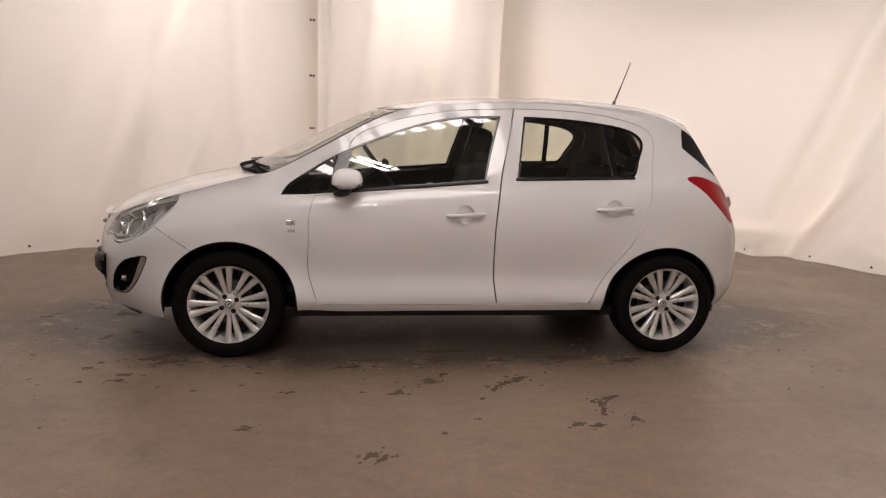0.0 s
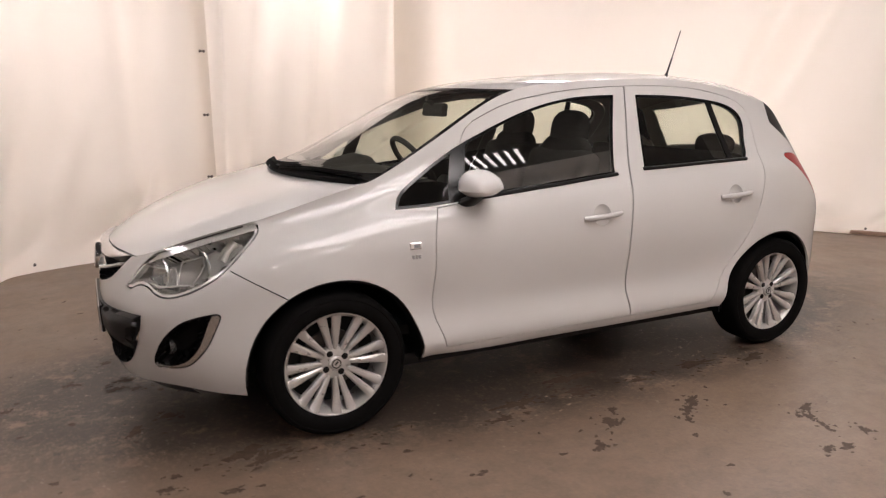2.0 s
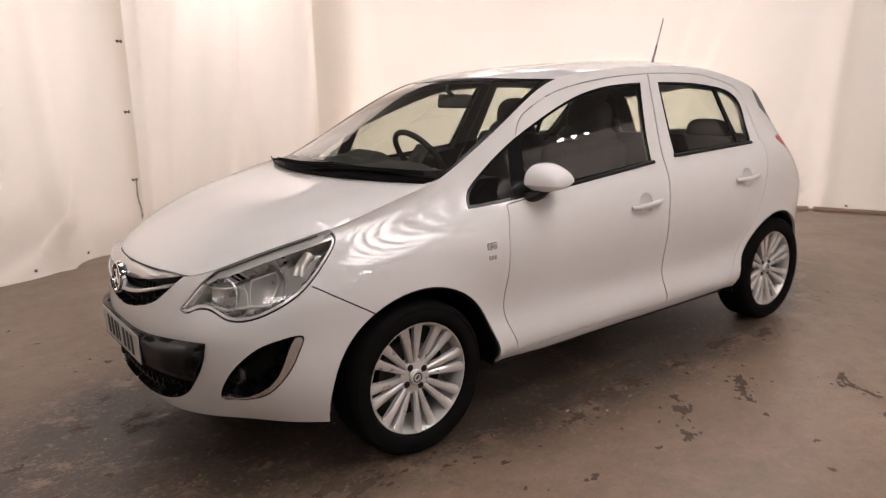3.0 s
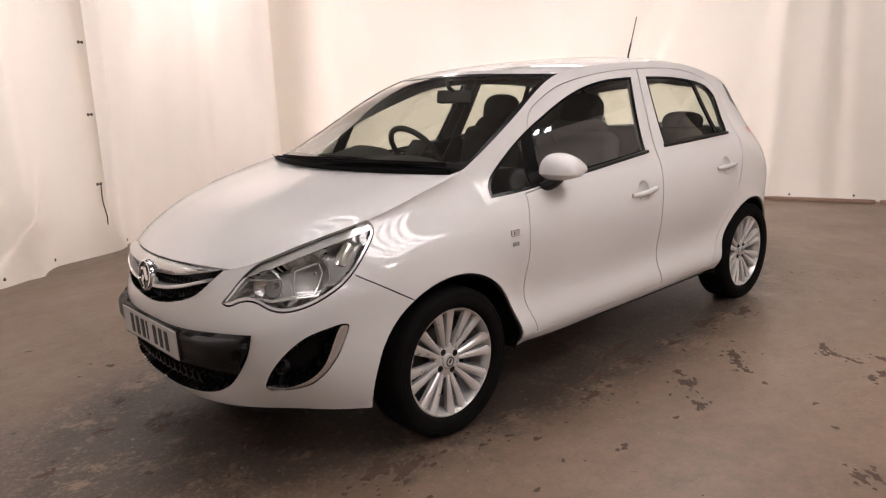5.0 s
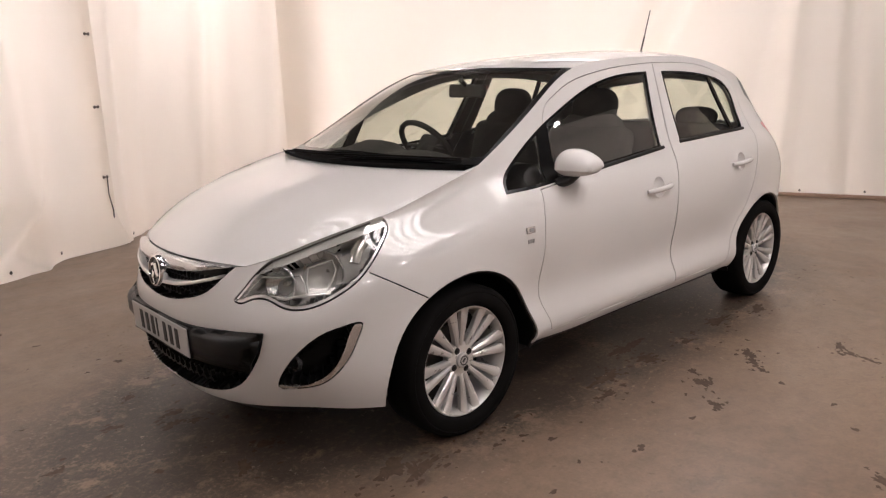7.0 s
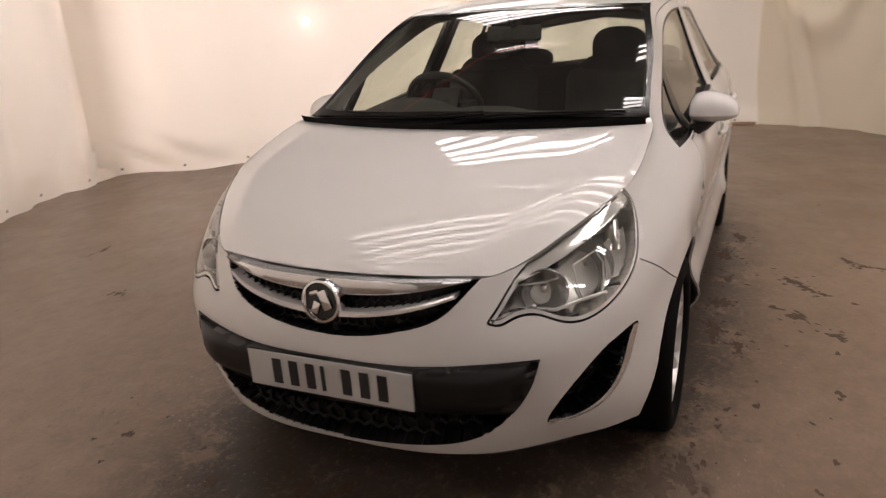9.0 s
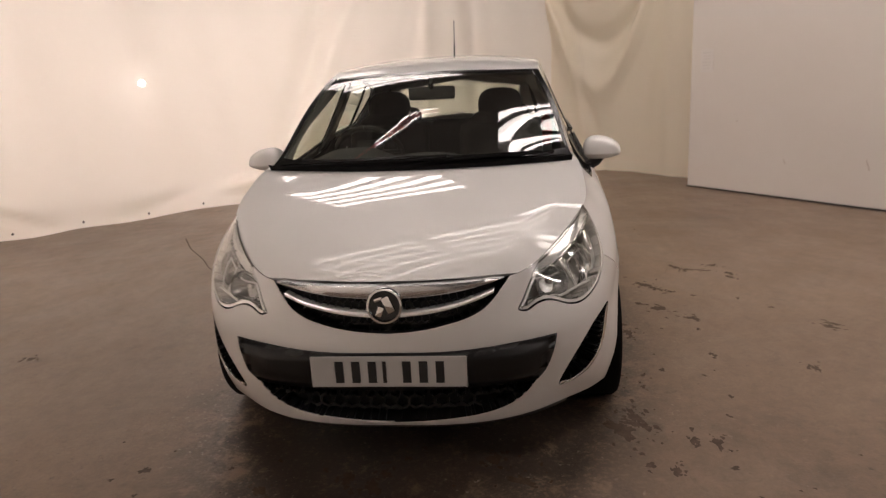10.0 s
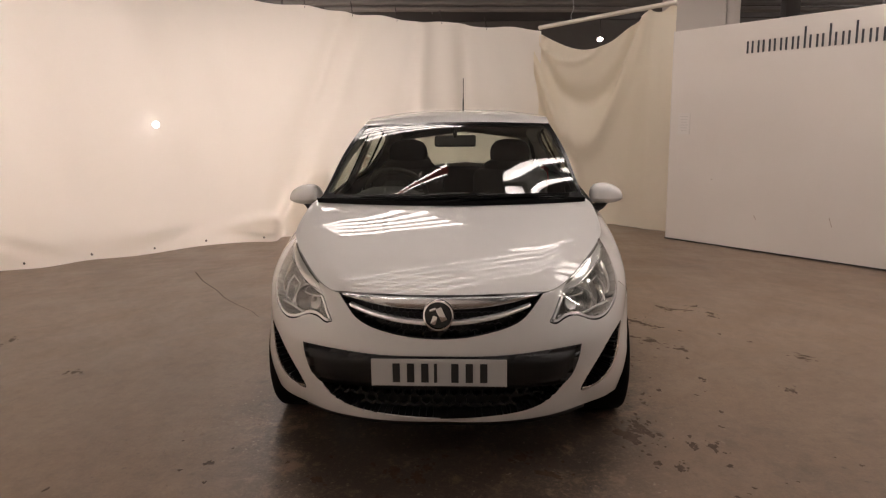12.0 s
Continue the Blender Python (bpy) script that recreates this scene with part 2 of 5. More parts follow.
def rounded(points, per=6, closed=True):
    """A smooth outline through a few points."""
    p = np.array(points, float)
    if closed:
        q = np.concatenate([p[-3:], p, p[:3]])
    else:
        q = p
    d = np.r_[0, np.cumsum(np.linalg.norm(np.diff(q, axis=0), axis=1) ** .5)]
    at = np.concatenate([np.linspace(d[i], d[i + 1], per, endpoint=False) for i in range(len(d) - 1)] + [d[-1:]])
    s = spline(d, q, at)
    return s[3 * per : (3 + len(p)) * per] if closed else s


# ---- body control rings: centre of nose, round the corner, along the side, to the middle of the tail ----
RAIL = [(-2.03, 0, .742), (-2.001, -.25, .739), (-1.945, -.43, .738), (-1.76, -.58, .812), (-1.53, -.685, .885), (-1.30, -.708, .953), (-1.10, -.698, 1.004),
        (-1.04, -.682, 1.018), (-.68, -.635, 1.205), (-.30, -.565, 1.385), (.05, -.575, 1.43), (.45, -.58, 1.445), (.90, -.57, 1.425), (1.25, -.55, 1.365),
        (1.46, -.54, 1.29), (1.555, -.575, 1.15), (1.67, -.595, .985), (1.77, -.52, .86), (1.885, 0, .86)]
BELT = [(-2.065, 0, .685), (-2.045, -.25, .683), (-1.975, -.43, .665), (-1.82, -.62, .715), (-1.56, -.72, .812), (-1.30, -.748, .866), (-1.10, -.746, .908),
        (-1.00, -.746, .925), (-.68, -.766, .943), (-.30, -.775, .968), (.05, -.778, .99), (.45, -.778, 1.02), (.90, -.77, 1.04), (1.25, -.745, 1.05),
        (1.48, -.70, 1.03), (1.60, -.665, .98), (1.70, -.61, .90), (1.79, -.52, .80), (1.895, 0, .80)]
# soft crease that runs from the lamp along the wing and the doors, just under the windows
SHOULDER = [(-2.078, 0, .61), (-2.06, -.25, .605), (-1.995, -.44, .60), (-1.86, -.635, .63), (-1.59, -.765, .735), (-1.30, -.805, .800), (-1.10, -.81, .845),
            (-1.00, -.811, .860), (-.68, -.818, .893), (-.30, -.822, .909), (.05, -.824, .918), (.45, -.824, .930), (.90, -.82, .955), (1.25, -.805, .975),
            (1.50, -.765, .93), (1.65, -.71, .86), (1.745, -.62, .79), (1.82, -.52, .72), (1.905, 0, .72)]
MIDDLE = [(-2.085, 0, .50), (-2.068, -.25, .498), (-2.01, -.44, .50), (-1.89, -.64, .50), (-1.62, -.782, .535), (-1.30, -.835, .60), (-1.10, -.838, .61),
          (-1.00, -.838, .61), (-.68, -.842, .61), (-.30, -.843, .61), (.05, -.844, .61), (.45, -.845, .61), (.90, -.845, .62), (1.25, -.845, .63),
          (1.50, -.805, .63), (1.68, -.735, .62), (1.785, -.62, .61), (1.855, -.49, .60), (1.92, 0, .60)]
LOWER = [(-2.08, 0, .38), (-2.06, -.25, .38), (-2.005, -.44, .38), (-1.88, -.63, .385), (-1.63, -.785, .40), (-1.30, -.845, .42), (-1.10, -.846, .42),
         (-1.00, -.832, .42), (-.68, -.827, .42), (-.30, -.826, .42), (.05, -.826, .42), (.45, -.827, .42), (.90, -.834, .425), (1.25, -.85, .43),
         (1.50, -.81, .43), (1.68, -.735, .43), (1.785, -.63, .43), (1.86, -.49, .42), (1.92, 0, .42)]
CREASE = [(-2.07, 0, .29), (-2.052, -.25, .29), (-1.99, -.44, .295), (-1.855, -.62, .30), (-1.63, -.775, .31), (-1.30, -.838, .33), (-1.10, -.84, .332),
          (-1.00, -.849, .333), (-.68, -.85, .335), (-.30, -.851, .335), (.05, -.851, .335), (.45, -.851, .335), (.90, -.85, .337), (1.25, -.84, .34),
          (1.50, -.805, .34), (1.67, -.73, .35), (1.77, -.62, .35), (1.84, -.48, .34), (1.90, 0, .34)]
SILL = [(-2.04, 0, .230), (-2.025, -.25, .230), (-1.965, -.44, .235), (-1.82, -.605, .230), (-1.62, -.745, .212), (-1.30, -.80, .22), (-1.10, -.81, .245),
        (-1.00, -.812, .26), (-.68, -.815, .262), (-.30, -.816, .262), (.05, -.817, .263), (.45, -.817, .264), (.90, -.812, .267), (1.25, -.80, .27),
        (1.50, -.78, .27), (1.64, -.70, .27), (1.73, -.60, .27), (1.80, -.46, .26), (1.86, 0, .26)]
RIDGE = [(-2.03, .740), (-1.90, .824), (-1.68, .905), (-1.47, .960), (-1.265, 1.003), (-1.20, 1.035), (-.84, 1.21), (-.42, 1.395), (0, 1.462), (.45, 1.49),
         (.90, 1.485), (1.33, 1.447), (1.54, 1.385), (1.65, 1.22), (1.79, 1.03), (1.885, .87)]   # middle of bonnet, screen, roof and tailgate

def spline(knots, values, at):
    """Natural cubic spline through values (n, d) at knots, evaluated at the places at."""
    t, v, n = np.asarray(knots, float), np.asarray(values, float), len(knots)
    h = np.diff(t)
    a, b = np.eye(n), np.zeros_like(v)
    for i in range(1, n - 1):
        a[i, i - 1 : i + 2] = h[i - 1], 2 * (h[i - 1] + h[i]), h[i]
        b[i] = 6 * ((v[i + 1] - v[i]) / h[i] - (v[i] - v[i - 1]) / h[i - 1])
    m = np.linalg.solve(a, b)
    i = np.clip(np.searchsorted(t, at, side="right") - 1, 0, n - 2)
    hi, p, q = h[i][:, None], (t[i + 1] - at)[:, None], (at - t[i])[:, None]
    return m[i] * p**3 / (6 * hi) + m[i + 1] * q**3 / (6 * hi) + (v[i] / hi - m[i] * hi / 6) * p + (v[i + 1] / hi - m[i + 1] * hi / 6) * q

def dense(knots, step):
    """Evenly refined knots that keep every knot; also the index of each knot."""
    out, index = [], [0]
    for a, b in zip(knots[:-1], knots[1:]):
        k = max(2, int(np.ceil((b - a) / step)))
        out += list(np.linspace(a, b, k, endpoint=False))
        index.append(len(out))
    return np.array(out + [knots[-1]]), index

RINGS = np.array([RAIL, BELT, SHOULDER, MIDDLE, LOWER, CREASE, SILL], float)
U = np.r_[0, np.cumsum(np.linalg.norm(np.diff(RINGS, axis=1), axis=2).mean(0))]
V = np.r_[0, np.cumsum(np.linalg.norm(np.diff(RINGS, axis=0), axis=2)[:, 2:16].mean(1))]
UD, UK = dense(U, .03)
VD = dense(V, .03)[0]
ARCHES = ((-1.25, .288, .366), (1.235, .268, .378))                          # middle and radius of the wheel openings

def side_surface():
    rows = np.stack([spline(U, ring, UD) for ring in RINGS])                 # ring, u, 3
    grid = spline(V, rows.reshape(len(RINGS), -1), VD).reshape(len(VD), len(UD), 3)
    for hx, hz, hr in ARCHES:                                                      # flared wheel arches
        r = np.hypot(grid[..., 0] - hx, grid[..., 2] - hz)
        grid[..., 1] -= .013 * np.exp(-((r - hr + .008) / .040) ** 2) * (grid[..., 1] < -.6)
    return grid

def top_surface(grid, k0, k1, across=41, px=2.0, pz=2.5):
    """Half of the bonnet, screen, roof or tailgate, between two columns of the rings."""
    rail = grid[0, UK[k0] : UK[k1] + 1]
    ridge = spline(U[k0 : k1 + 1], np.array(RIDGE[k0 - 2 : k1 - 1], float), UD[UK[k0] : UK[k1] + 1])
    w = np.linspace(0, 1, across)[:, None]
    x = ridge[:, 0] + (rail[:, 0] - ridge[:, 0]) * w**px
    y = rail[:, 1] * w
    z = ridge[:, 1] + (rail[:, 2] - ridge[:, 1]) * w**pz
    if k1 <= 6:                                                              # flat bonnet that falls away at a crease beside its edge
        z = ridge[:, 1] + (rail[:, 2] - ridge[:, 1]) * (.25 * w**2 + .75 * w**7)
        z = z + .007 * (np.exp(-((w - .80) / .12) ** 2) - .6 * np.exp(-((w - .93) / .05) ** 2)) * np.sin(np.linspace(0, math.pi, z.shape[1])) ** .7
    return np.stack([x, y, z], -1)


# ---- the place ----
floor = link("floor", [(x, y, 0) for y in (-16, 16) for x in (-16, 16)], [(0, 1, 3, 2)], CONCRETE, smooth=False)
tagged(floor, "worn grey-brown concrete floor with damp dark stains and shade coloured in under the car", "floor", kind="structure")
for name, a, b in (("wall_north", (-16, 16), (16, 16)), ("wall_east", (16, 16), (16, -16)), ("wall_south", (16, -16), (-16, -16)), ("wall_west", (-16, -16), (-16, 16))):
    bm = bmesh.new()
    box(bm, (abs(b[0] - a[0]) + .2, abs(b[1] - a[1]) + .2, 6.2), ((a[0] + b[0]) / 2, (a[1] + b[1]) / 2, 3.1))
    tagged(part(name, bm, SHED), "dim grey wall of the vehicle shed", "wall", kind="structure")
bm = bmesh.new()
box(bm, (32, 32, .2), (0, 0, 6.1))
for y in range(-14, 15, 4):
    box(bm, (32, .16, .35), (0, y, 5.8))
for x in range(-15, 16, 2):
    box(bm, (.09, 32, .12), (x, 0, 5.55))
tagged(part("ceiling", bm, DARK), "dark shed ceiling with steel beams", "ceiling", kind="structure")


def wall_path(points, step):
    p = np.array(points, float)
    d = np.r_[0, np.cumsum(np.linalg.norm(np.diff(p, axis=0), axis=1))]
    s = np.linspace(0, d[-1], max(8, int(d[-1] / step)))
    return s, spline(d, p, s)


def fold(s, z, s0, s1, width, depth):
    """A ridge that runs from s0 at the floor to s1 at 3 m."""
    c = s0 + (s1 - s0) * z / 3
    return depth * np.exp(-((s - c) / width) ** 2)


def curtain(points, top, folds, label, hem=.05, seed=0, dents=(), drapes=(), mat=CLOTH):
    """A hanging sheet along a line of the plan. folds: (s0, s1, width, depth); top(s) its upper edge."""
    s, p = wall_path(points, .035)
    tan = np.gradient(p, axis=0)
    nor = np.stack([tan[:, 1], -tan[:, 0]], 1) / np.linalg.norm(tan, axis=1)[:, None]
    rows = 66
    w = np.linspace(0, 1, rows)[:, None]
    z = w * np.array([top(v) for v in s])[None, :]
    ss = np.broadcast_to(s, z.shape)
    off = .018 * np.sin(ss * 2.1 + seed) * (.3 + w) + .010 * np.sin(ss * 5.3 + 1.7 * seed + z) + .006 * np.sin(ss * 11 + z * 2.1)
    for f in folds:
        off = off + fold(ss, z, *f)
    for s0, z0, along, across, lean, depth in dents:                          # crumples: a ridge of its own length and lean
        u, v = (ss - s0) * math.cos(lean) + (z - z0) * math.sin(lean), -(ss - s0) * math.sin(lean) + (z - z0) * math.cos(lean)
        off = off + depth * np.exp(-(u / along) ** 2 - (v / across) ** 2)
    for s0, low, rise, width, depth in drapes:                                # slack cloth hanging in curves between its ends
        off = off + depth * np.exp(-((z - low - rise * (ss - s0) ** 2) / width) ** 2)
    off = off + hem * np.exp(-(z / .16) ** 2) * (.6 + .6 * np.sin(ss * 1.9 + seed) + .5 * np.sin(ss * 4.7 + 2 * seed))
    g = np.stack([p[:, 0] + nor[:, 0] * off, p[:, 1] + nor[:, 1] * off, z], -1)
    n, m = z.shape
    verts, faces = g.reshape(-1, 3), grid_faces(n, m)
    ob = link("curtain", verts, faces, mat)
    return tagged(ob, label, "curtain", "curtains round the bay"), g


_, side_grid = curtain(
    [(-9.5, -2.2), (-6.5, .1), (-3.8, 2.1), (-2, 3.26), (-1.0, 3.93), (-.93, 3.975)], lambda s: 3.25,
    [(7.2, 8.6, .20, .075), (7.9, 9.3, .12, -.060), (8.3, 9.0, .10, .075), (9.6, 9.5, .09, .045), (5.4, 6.3, .3, -.075), (9.9, 10.2, .16, -.05), (6.5, 7.4, .2, .060)],
    "cream tarpaulin curtain hung in vertical folds to the floor", .07, 1,
    [(9.33, .34, .36, .10, .50, .14), (9.66, .33, .20, .06, .40, -.11), (9.83, .52, .20, .05, 1.35, -.07), (9.45, .10, .16, .05, -.6, .06), (9.0, .75, .5, .10, 1.15, -.06), (8.6, .25, .3, .1, .6, .08)])
_, join_grid = curtain(
    [(-1.12, 3.92), (-.6, 4.23), (.6, 4.77), (2.0, 5.17), (2.15, 5.19)], lambda s: 3.12,
    [(.25, .35, .08, .090), (.7, 1.1, .14, -.075), (1.3, 1.7, .12, .075), (1.9, 2.1, .18, -.090), (2.5, 2.7, .14, .090)],
    "cream tarpaulin curtain laced with eyelets to the next sheet", .06, 3,
    [(2.75, .16, .22, .05, 1.0, .09), (3.1, .13, .2, .05, -.6, .09), (1.9, .1, .25, .06, .4, .05), (2.4, .2, .3, .07, 1.2, -.06)])
_, back_grid = curtain(
    [(1.45, 4.99), (1.75, 4.97), (2.02, 4.82), (2.25, 4.55), (2.6, 4.12), (3.6, 2.95), (4.45, 1.95), (5.15, .75), (5.6, -.4), (5.72, -.95)],
    lambda s: 3.02 - .048 * s + .035 * abs(math.sin(s * 3.3)) ** 3,
    [(5.2, 5.9, .16, .060), (5.8, 5.9, .10, -.075), (1.1, .6, .25, .075), (3.6, 4.8, .16, .135), (3.9, 5.2, .16, -.090), (6.5, 6.4, .1, .075), (2.4, 2.0, .3, -.060)],
    "pale cream tarpaulin curtain stretched smooth across the back", .10, 5,
    [(.5, .16, .26, .05, -.5, .10), (1.0, .18, .3, .06, -.4, .07), (4.28, .40, .50, .09, .96, .17), (4.08, .42, .45, .10, .96, -.13), (3.5, .25, .40, .07, .1, -.10), (3.5, .11, .40, .06, 0, .08), (5.0, .16, .3, .06, -.4, .07), (5.6, .2, .25, .06, .7, .08), (2.4, .14, .4, .06, .2, .06)])
curtain(
    [(5.74, -.87), (5.72, -.97), (5.55, -1.5), (5.2, -2.0), (4.55, -2.5)],
    lambda s: 2.66 + .16 * min(1, s / 1.63) - .36 * math.sin(min(1, s / 1.63) * math.pi) ** 1.1 - (.0 if s < 1.63 else .07 * abs(math.sin((s - 1.63) * 8))),
    [(.62, -.04, .05, .045), (.80, .02, .05, -.035), (1.2, 1.62, .14, -.045), (1.75, 1.70, .10, .035)],
    "sagging cream tarpaulin curtain slung from a pole", .03, 7, (),
    [(.54, 2.22, 1.1, .035, .040), (.70, 1.66, 1.75, .15, -.10), (.70, 1.10, 2.5, .20, .10)], YELLOWED)

# eyelets and lacing where two sheets meet, and rings along the top of the back sheet
for z in (.03, .60, 1.20, 1.80, 2.42):
    bm = bmesh.new()
    for dx in (-.018, .018):
        lathe(bm, [(.006, 0), (.014, .003), (.014, .006), (.006, .008), (.006, 0)], (-1.0 + dx, 3.93 + dx * .65, z), pose(0, 0, 0, 90, 0, 33), 12)
    box(bm, (.05, .008, .012), (-1.0, 3.915, z), pose(0, 0, 0, 0, 0, 33))
    tagged(part("eyelet", bm, STEEL), "dark metal eyelet lacing two curtain sheets together", "eyelet", "eyelets of the curtain")
bm = bmesh.new()
tube(bm, [(-.985, 3.925, .60), (-.99, 3.92, .45), (-.965, 3.93, .3), (-.97, 3.935, .18), (-.94, 3.94, .04)], .005, 6)
tagged(part("cord", bm, DARK), "loose dark cord hanging from a curtain eyelet", "cord")
# glowing disc on the sheet, set there for light through a small hole
bm = bmesh.new()
lathe(bm, [(.0, .012), (.022, .011), (.032, .007), (.036, .0), (.036, -.02), (.0, -.02)], (3.075, 3.43, 1.42), pose(0, 0, 0, 90, 0, -50), 24)
tagged(part("lit_hole", bm, glow("hole_glow", 1.5)), "small round glowing disc for light through a hole in the curtain", "lamp")
# metal eyelets along the foot of the sheets
bm = bmesh.new()
lathe(bm, [(.005, 0), (.012, .002), (.012, .005), (.005, .007), (.005, 0)], (0, 0, 0), pose(0, 0, 0, 90, 0, 0), 12)
box(bm, (.007, .005, .020), (0, -.006, .006))
ring = tagged(part("eyelet", bm, STEEL), "dark metal eyelet in the curtain hem", "eyelet", "eyelets of the curtain")
first = True
for grid, step in ((side_grid, 17), (join_grid, 16), (back_grid, 18)):
    for j in range(step // 2, grid.shape[1] - 4, step):
        a, b = grid[1, j], grid[1, j + 1] - grid[1, j - 1]
        turn = math.degrees(math.atan2(b[1], b[0]))
        m = pose(a[0] + .004 * math.sin(radians(turn)), a[1] - .004 * math.cos(radians(turn)), a[2] + .012, 0, 0, turn)
        if first:
            ring.matrix_world, first = m, False
        else:
            copy_thing(ring, m)

# rail, post and lamp over the corner
bm = bmesh.new()
tube(bm, [(5.70, -.93, 2.70), (4.55, -2.52, 2.83)], .03, 12)
tagged(part("curtain_pole", bm, material("pale_pole", (.62, .57, .50), .5)), "pale round pole that carries the corner curtain", "pole")
bm = bmesh.new()
tube(bm, [(5.40, -1.34, 2.70), (5.41, -1.33, 2.82), (5.37, -1.36, 2.90), (5.39, -1.34, 3.2), (5.36, -1.36, 6.02)], .006, 6)
tagged(part("hanging_wire", bm, GREY), "thin grey wire holding up the curtain pole", "wire")
for k, s in enumerate((.9, 2.0, 3.0, 4.0, 4.6, 5.2, 5.8, 6.4)):
    j = int(s / 7.1 * (back_grid.shape[1] - 1))
    x, y, z = back_grid[-1, j]
    bm = bmesh.new()
    tube(bm, [(x, y, z - .03), (x + .02, y + .01, z + .06), (x + .06, y + .03, z + .16)], .006, 6)
    tagged(part("curtain_tie", bm, DARK), "short dark tie holding up the curtain edge", "tie", "ties of the back curtain")
bm = bmesh.new()
box(bm, (.55, .80, 6.02), (6.7, -3.30, 3.01), bevel=.01)
box(bm, (.30, .20, 6.02), (6.75, -3.86, 3.01), bevel=.01)
tagged(part("column", bm, material("painted_column", (.60, .55, .50), .7)), "pale painted square column of the shed", "column", kind="structure")
bm = bmesh.new()
box(bm, (.22, .22, 6), (7.4, -5.0, 3), bevel=.01)
tagged(part("column", bm, DARK), "dark steel column of the shed", "column", kind="structure")
for k, (x0, y0, x1, y1, z, h) in enumerate(((8, 10, 9, -12, 4.2, .4), (10, 10, 11, -12, 3.6, .3), (7.2, 10, 7.4, -12, 4.9, .25))):
    bm = bmesh.new()
    c, v = Vector(((x0 + x1) / 2, (y0 + y1) / 2, z)), Vector((x1 - x0, y1 - y0, 0))
    box(bm, (v.length, .14, h), c, pose(0, 0, 0, 0, 0, math.degrees(math.atan2(v.y, v.x))), .01)
    tagged(part("roof_beam", bm, DARK), "dark steel roof beam of the shed", "beam", "roof beams of the shed")
for k, (y, z) in enumerate(((-1.2, 3.55), (.6, 3.75), (-3.2, 3.4))):
    bm = bmesh.new()
    tube(bm, [(9, y - 6, z - .1), (9, y, z), (9, y + 6, z + .12)], .05, 8)
    for e in (-4, 4):
        tube(bm, [(9, y + e, z), (9, y + e, 5.7)], .01, 6)
    tagged(part("duct_pipe", bm, SHED), "grey service pipe under the shed roof", "pipe", "pipes under the roof")

HOUSING = material("light_housing", (.10, .095, .09), .6)
# white partition with big dark lettering, drawn as plain bars
PA, PD = np.array((4.0, -2.35)), np.array((-1.95, -1.55)) / 2.491
PT = math.degrees(math.atan2(PD[1], PD[0]))
bm = bmesh.new()
PN = np.array((PD[1], -PD[0]))
mid = PA + 4.6 * PD - .03 * PN
box(bm, (9.2, .06, 2.40), (*mid, 1.215), pose(0, 0, 0, 0, 0, PT), .004, 1)
panel = tagged(part("partition_panel", bm, BOARD), "white painted partition panel with dark lettering along the top", "partition")
LETTER = material("dark_grey_vinyl", (.045, .047, .055), .5)
for k, tall in enumerate((0, 0, 0, 0, 0, 1, 0, 1, 0, 1, 0, 0, None, 0, 0, 0)):
    bm = bmesh.new()
    for e in ((-.5, .5) if tall is not None else (0,)):
        h = .02 if tall is None else .125
        up = .085 if tall and e < 0 else 0
        c = PA + (.975 + k * .1225 + e * .055) * PD + .004 * PN
        box(bm, (.019, .006, h + up), (*c, 2.093 + (h + up) / 2), pose(0, 0, 0, 0, 0, PT))
    part("lettering_bar", bm, LETTER, panel, "dark grey vinyl bar of the lettering")
bm = bmesh.new()
c = PA + .2 * PD + .004 * PN
box(bm, (.16, .004, .24), (*c, 1.37), pose(0, 0, 0, 0, 0, PT))
PAPER = material("white_paper", (.74, .70, .66), .6)
FAINT = material("faded_print", (.60, .565, .53), .6)
notice = tagged(part("paper_notice", bm, PAPER), "small white paper notice stuck on the partition", "notice")
for k in range(6):
    bm = bmesh.new()
    c = PA + .2 * PD + .0075 * PN
    box(bm, (.11 - .02 * (k % 3), .002, .006), (*c, 1.45 - .032 * k), pose(0, 0, 0, 0, 0, PT))
    part("print_bar", bm, FAINT, notice)
SCUFF = material("brown_scuff", (.50, .42, .36), .6)
for k, (sx, z, w, a) in enumerate(((1.15, .37, .05, 60), (1.95, .40, .10, 70), (.6, .75, .02, 10), (2.6, .3, .06, 65))):
    bm = bmesh.new()
    c = PA + sx * PD + .003 * PN
    box(bm, (w, .002, .008), (*c, z), pose(0, 0, 0, 0, 0, PT) @ pose(0, 0, 0, 0, a, 0))
    part("scuff_mark", bm, SCUFF, panel, "brown scuff on the paint")
bm = bmesh.new()
c = PA + 4.6 * PD + .006 * PN
box(bm, (9.2, .012, .012), (*c, .012), pose(0, 0, 0, 0, 0, PT))
tagged(part("trim", bm, DARK), "dark strip along the foot of the partition", "trim", kind="structure")

# timber batten that weighs down the back curtain
bm = bmesh.new()
for a, b in (((4.55, 1.72), (5.07, .80)), ((5.09, .76), (5.5, -.30)), ((5.51, -.34), (5.64, -.92))):
    v = Vector((b[0] - a[0], b[1] - a[1], 0))
    box(bm, (v.length, .05, .035), ((a[0] + b[0]) / 2 - .05, (a[1] + b[1]) / 2 - .03, .02), pose(0, 0, 0, 0, 0, math.degrees(math.atan2(v.y, v.x))), .004)
tagged(part("timber_batten", bm, TIMBER), "brown timber batten lying along the curtain foot", "batten")

# ---- strip lights under the shed roof, and added fill banks built alike ----


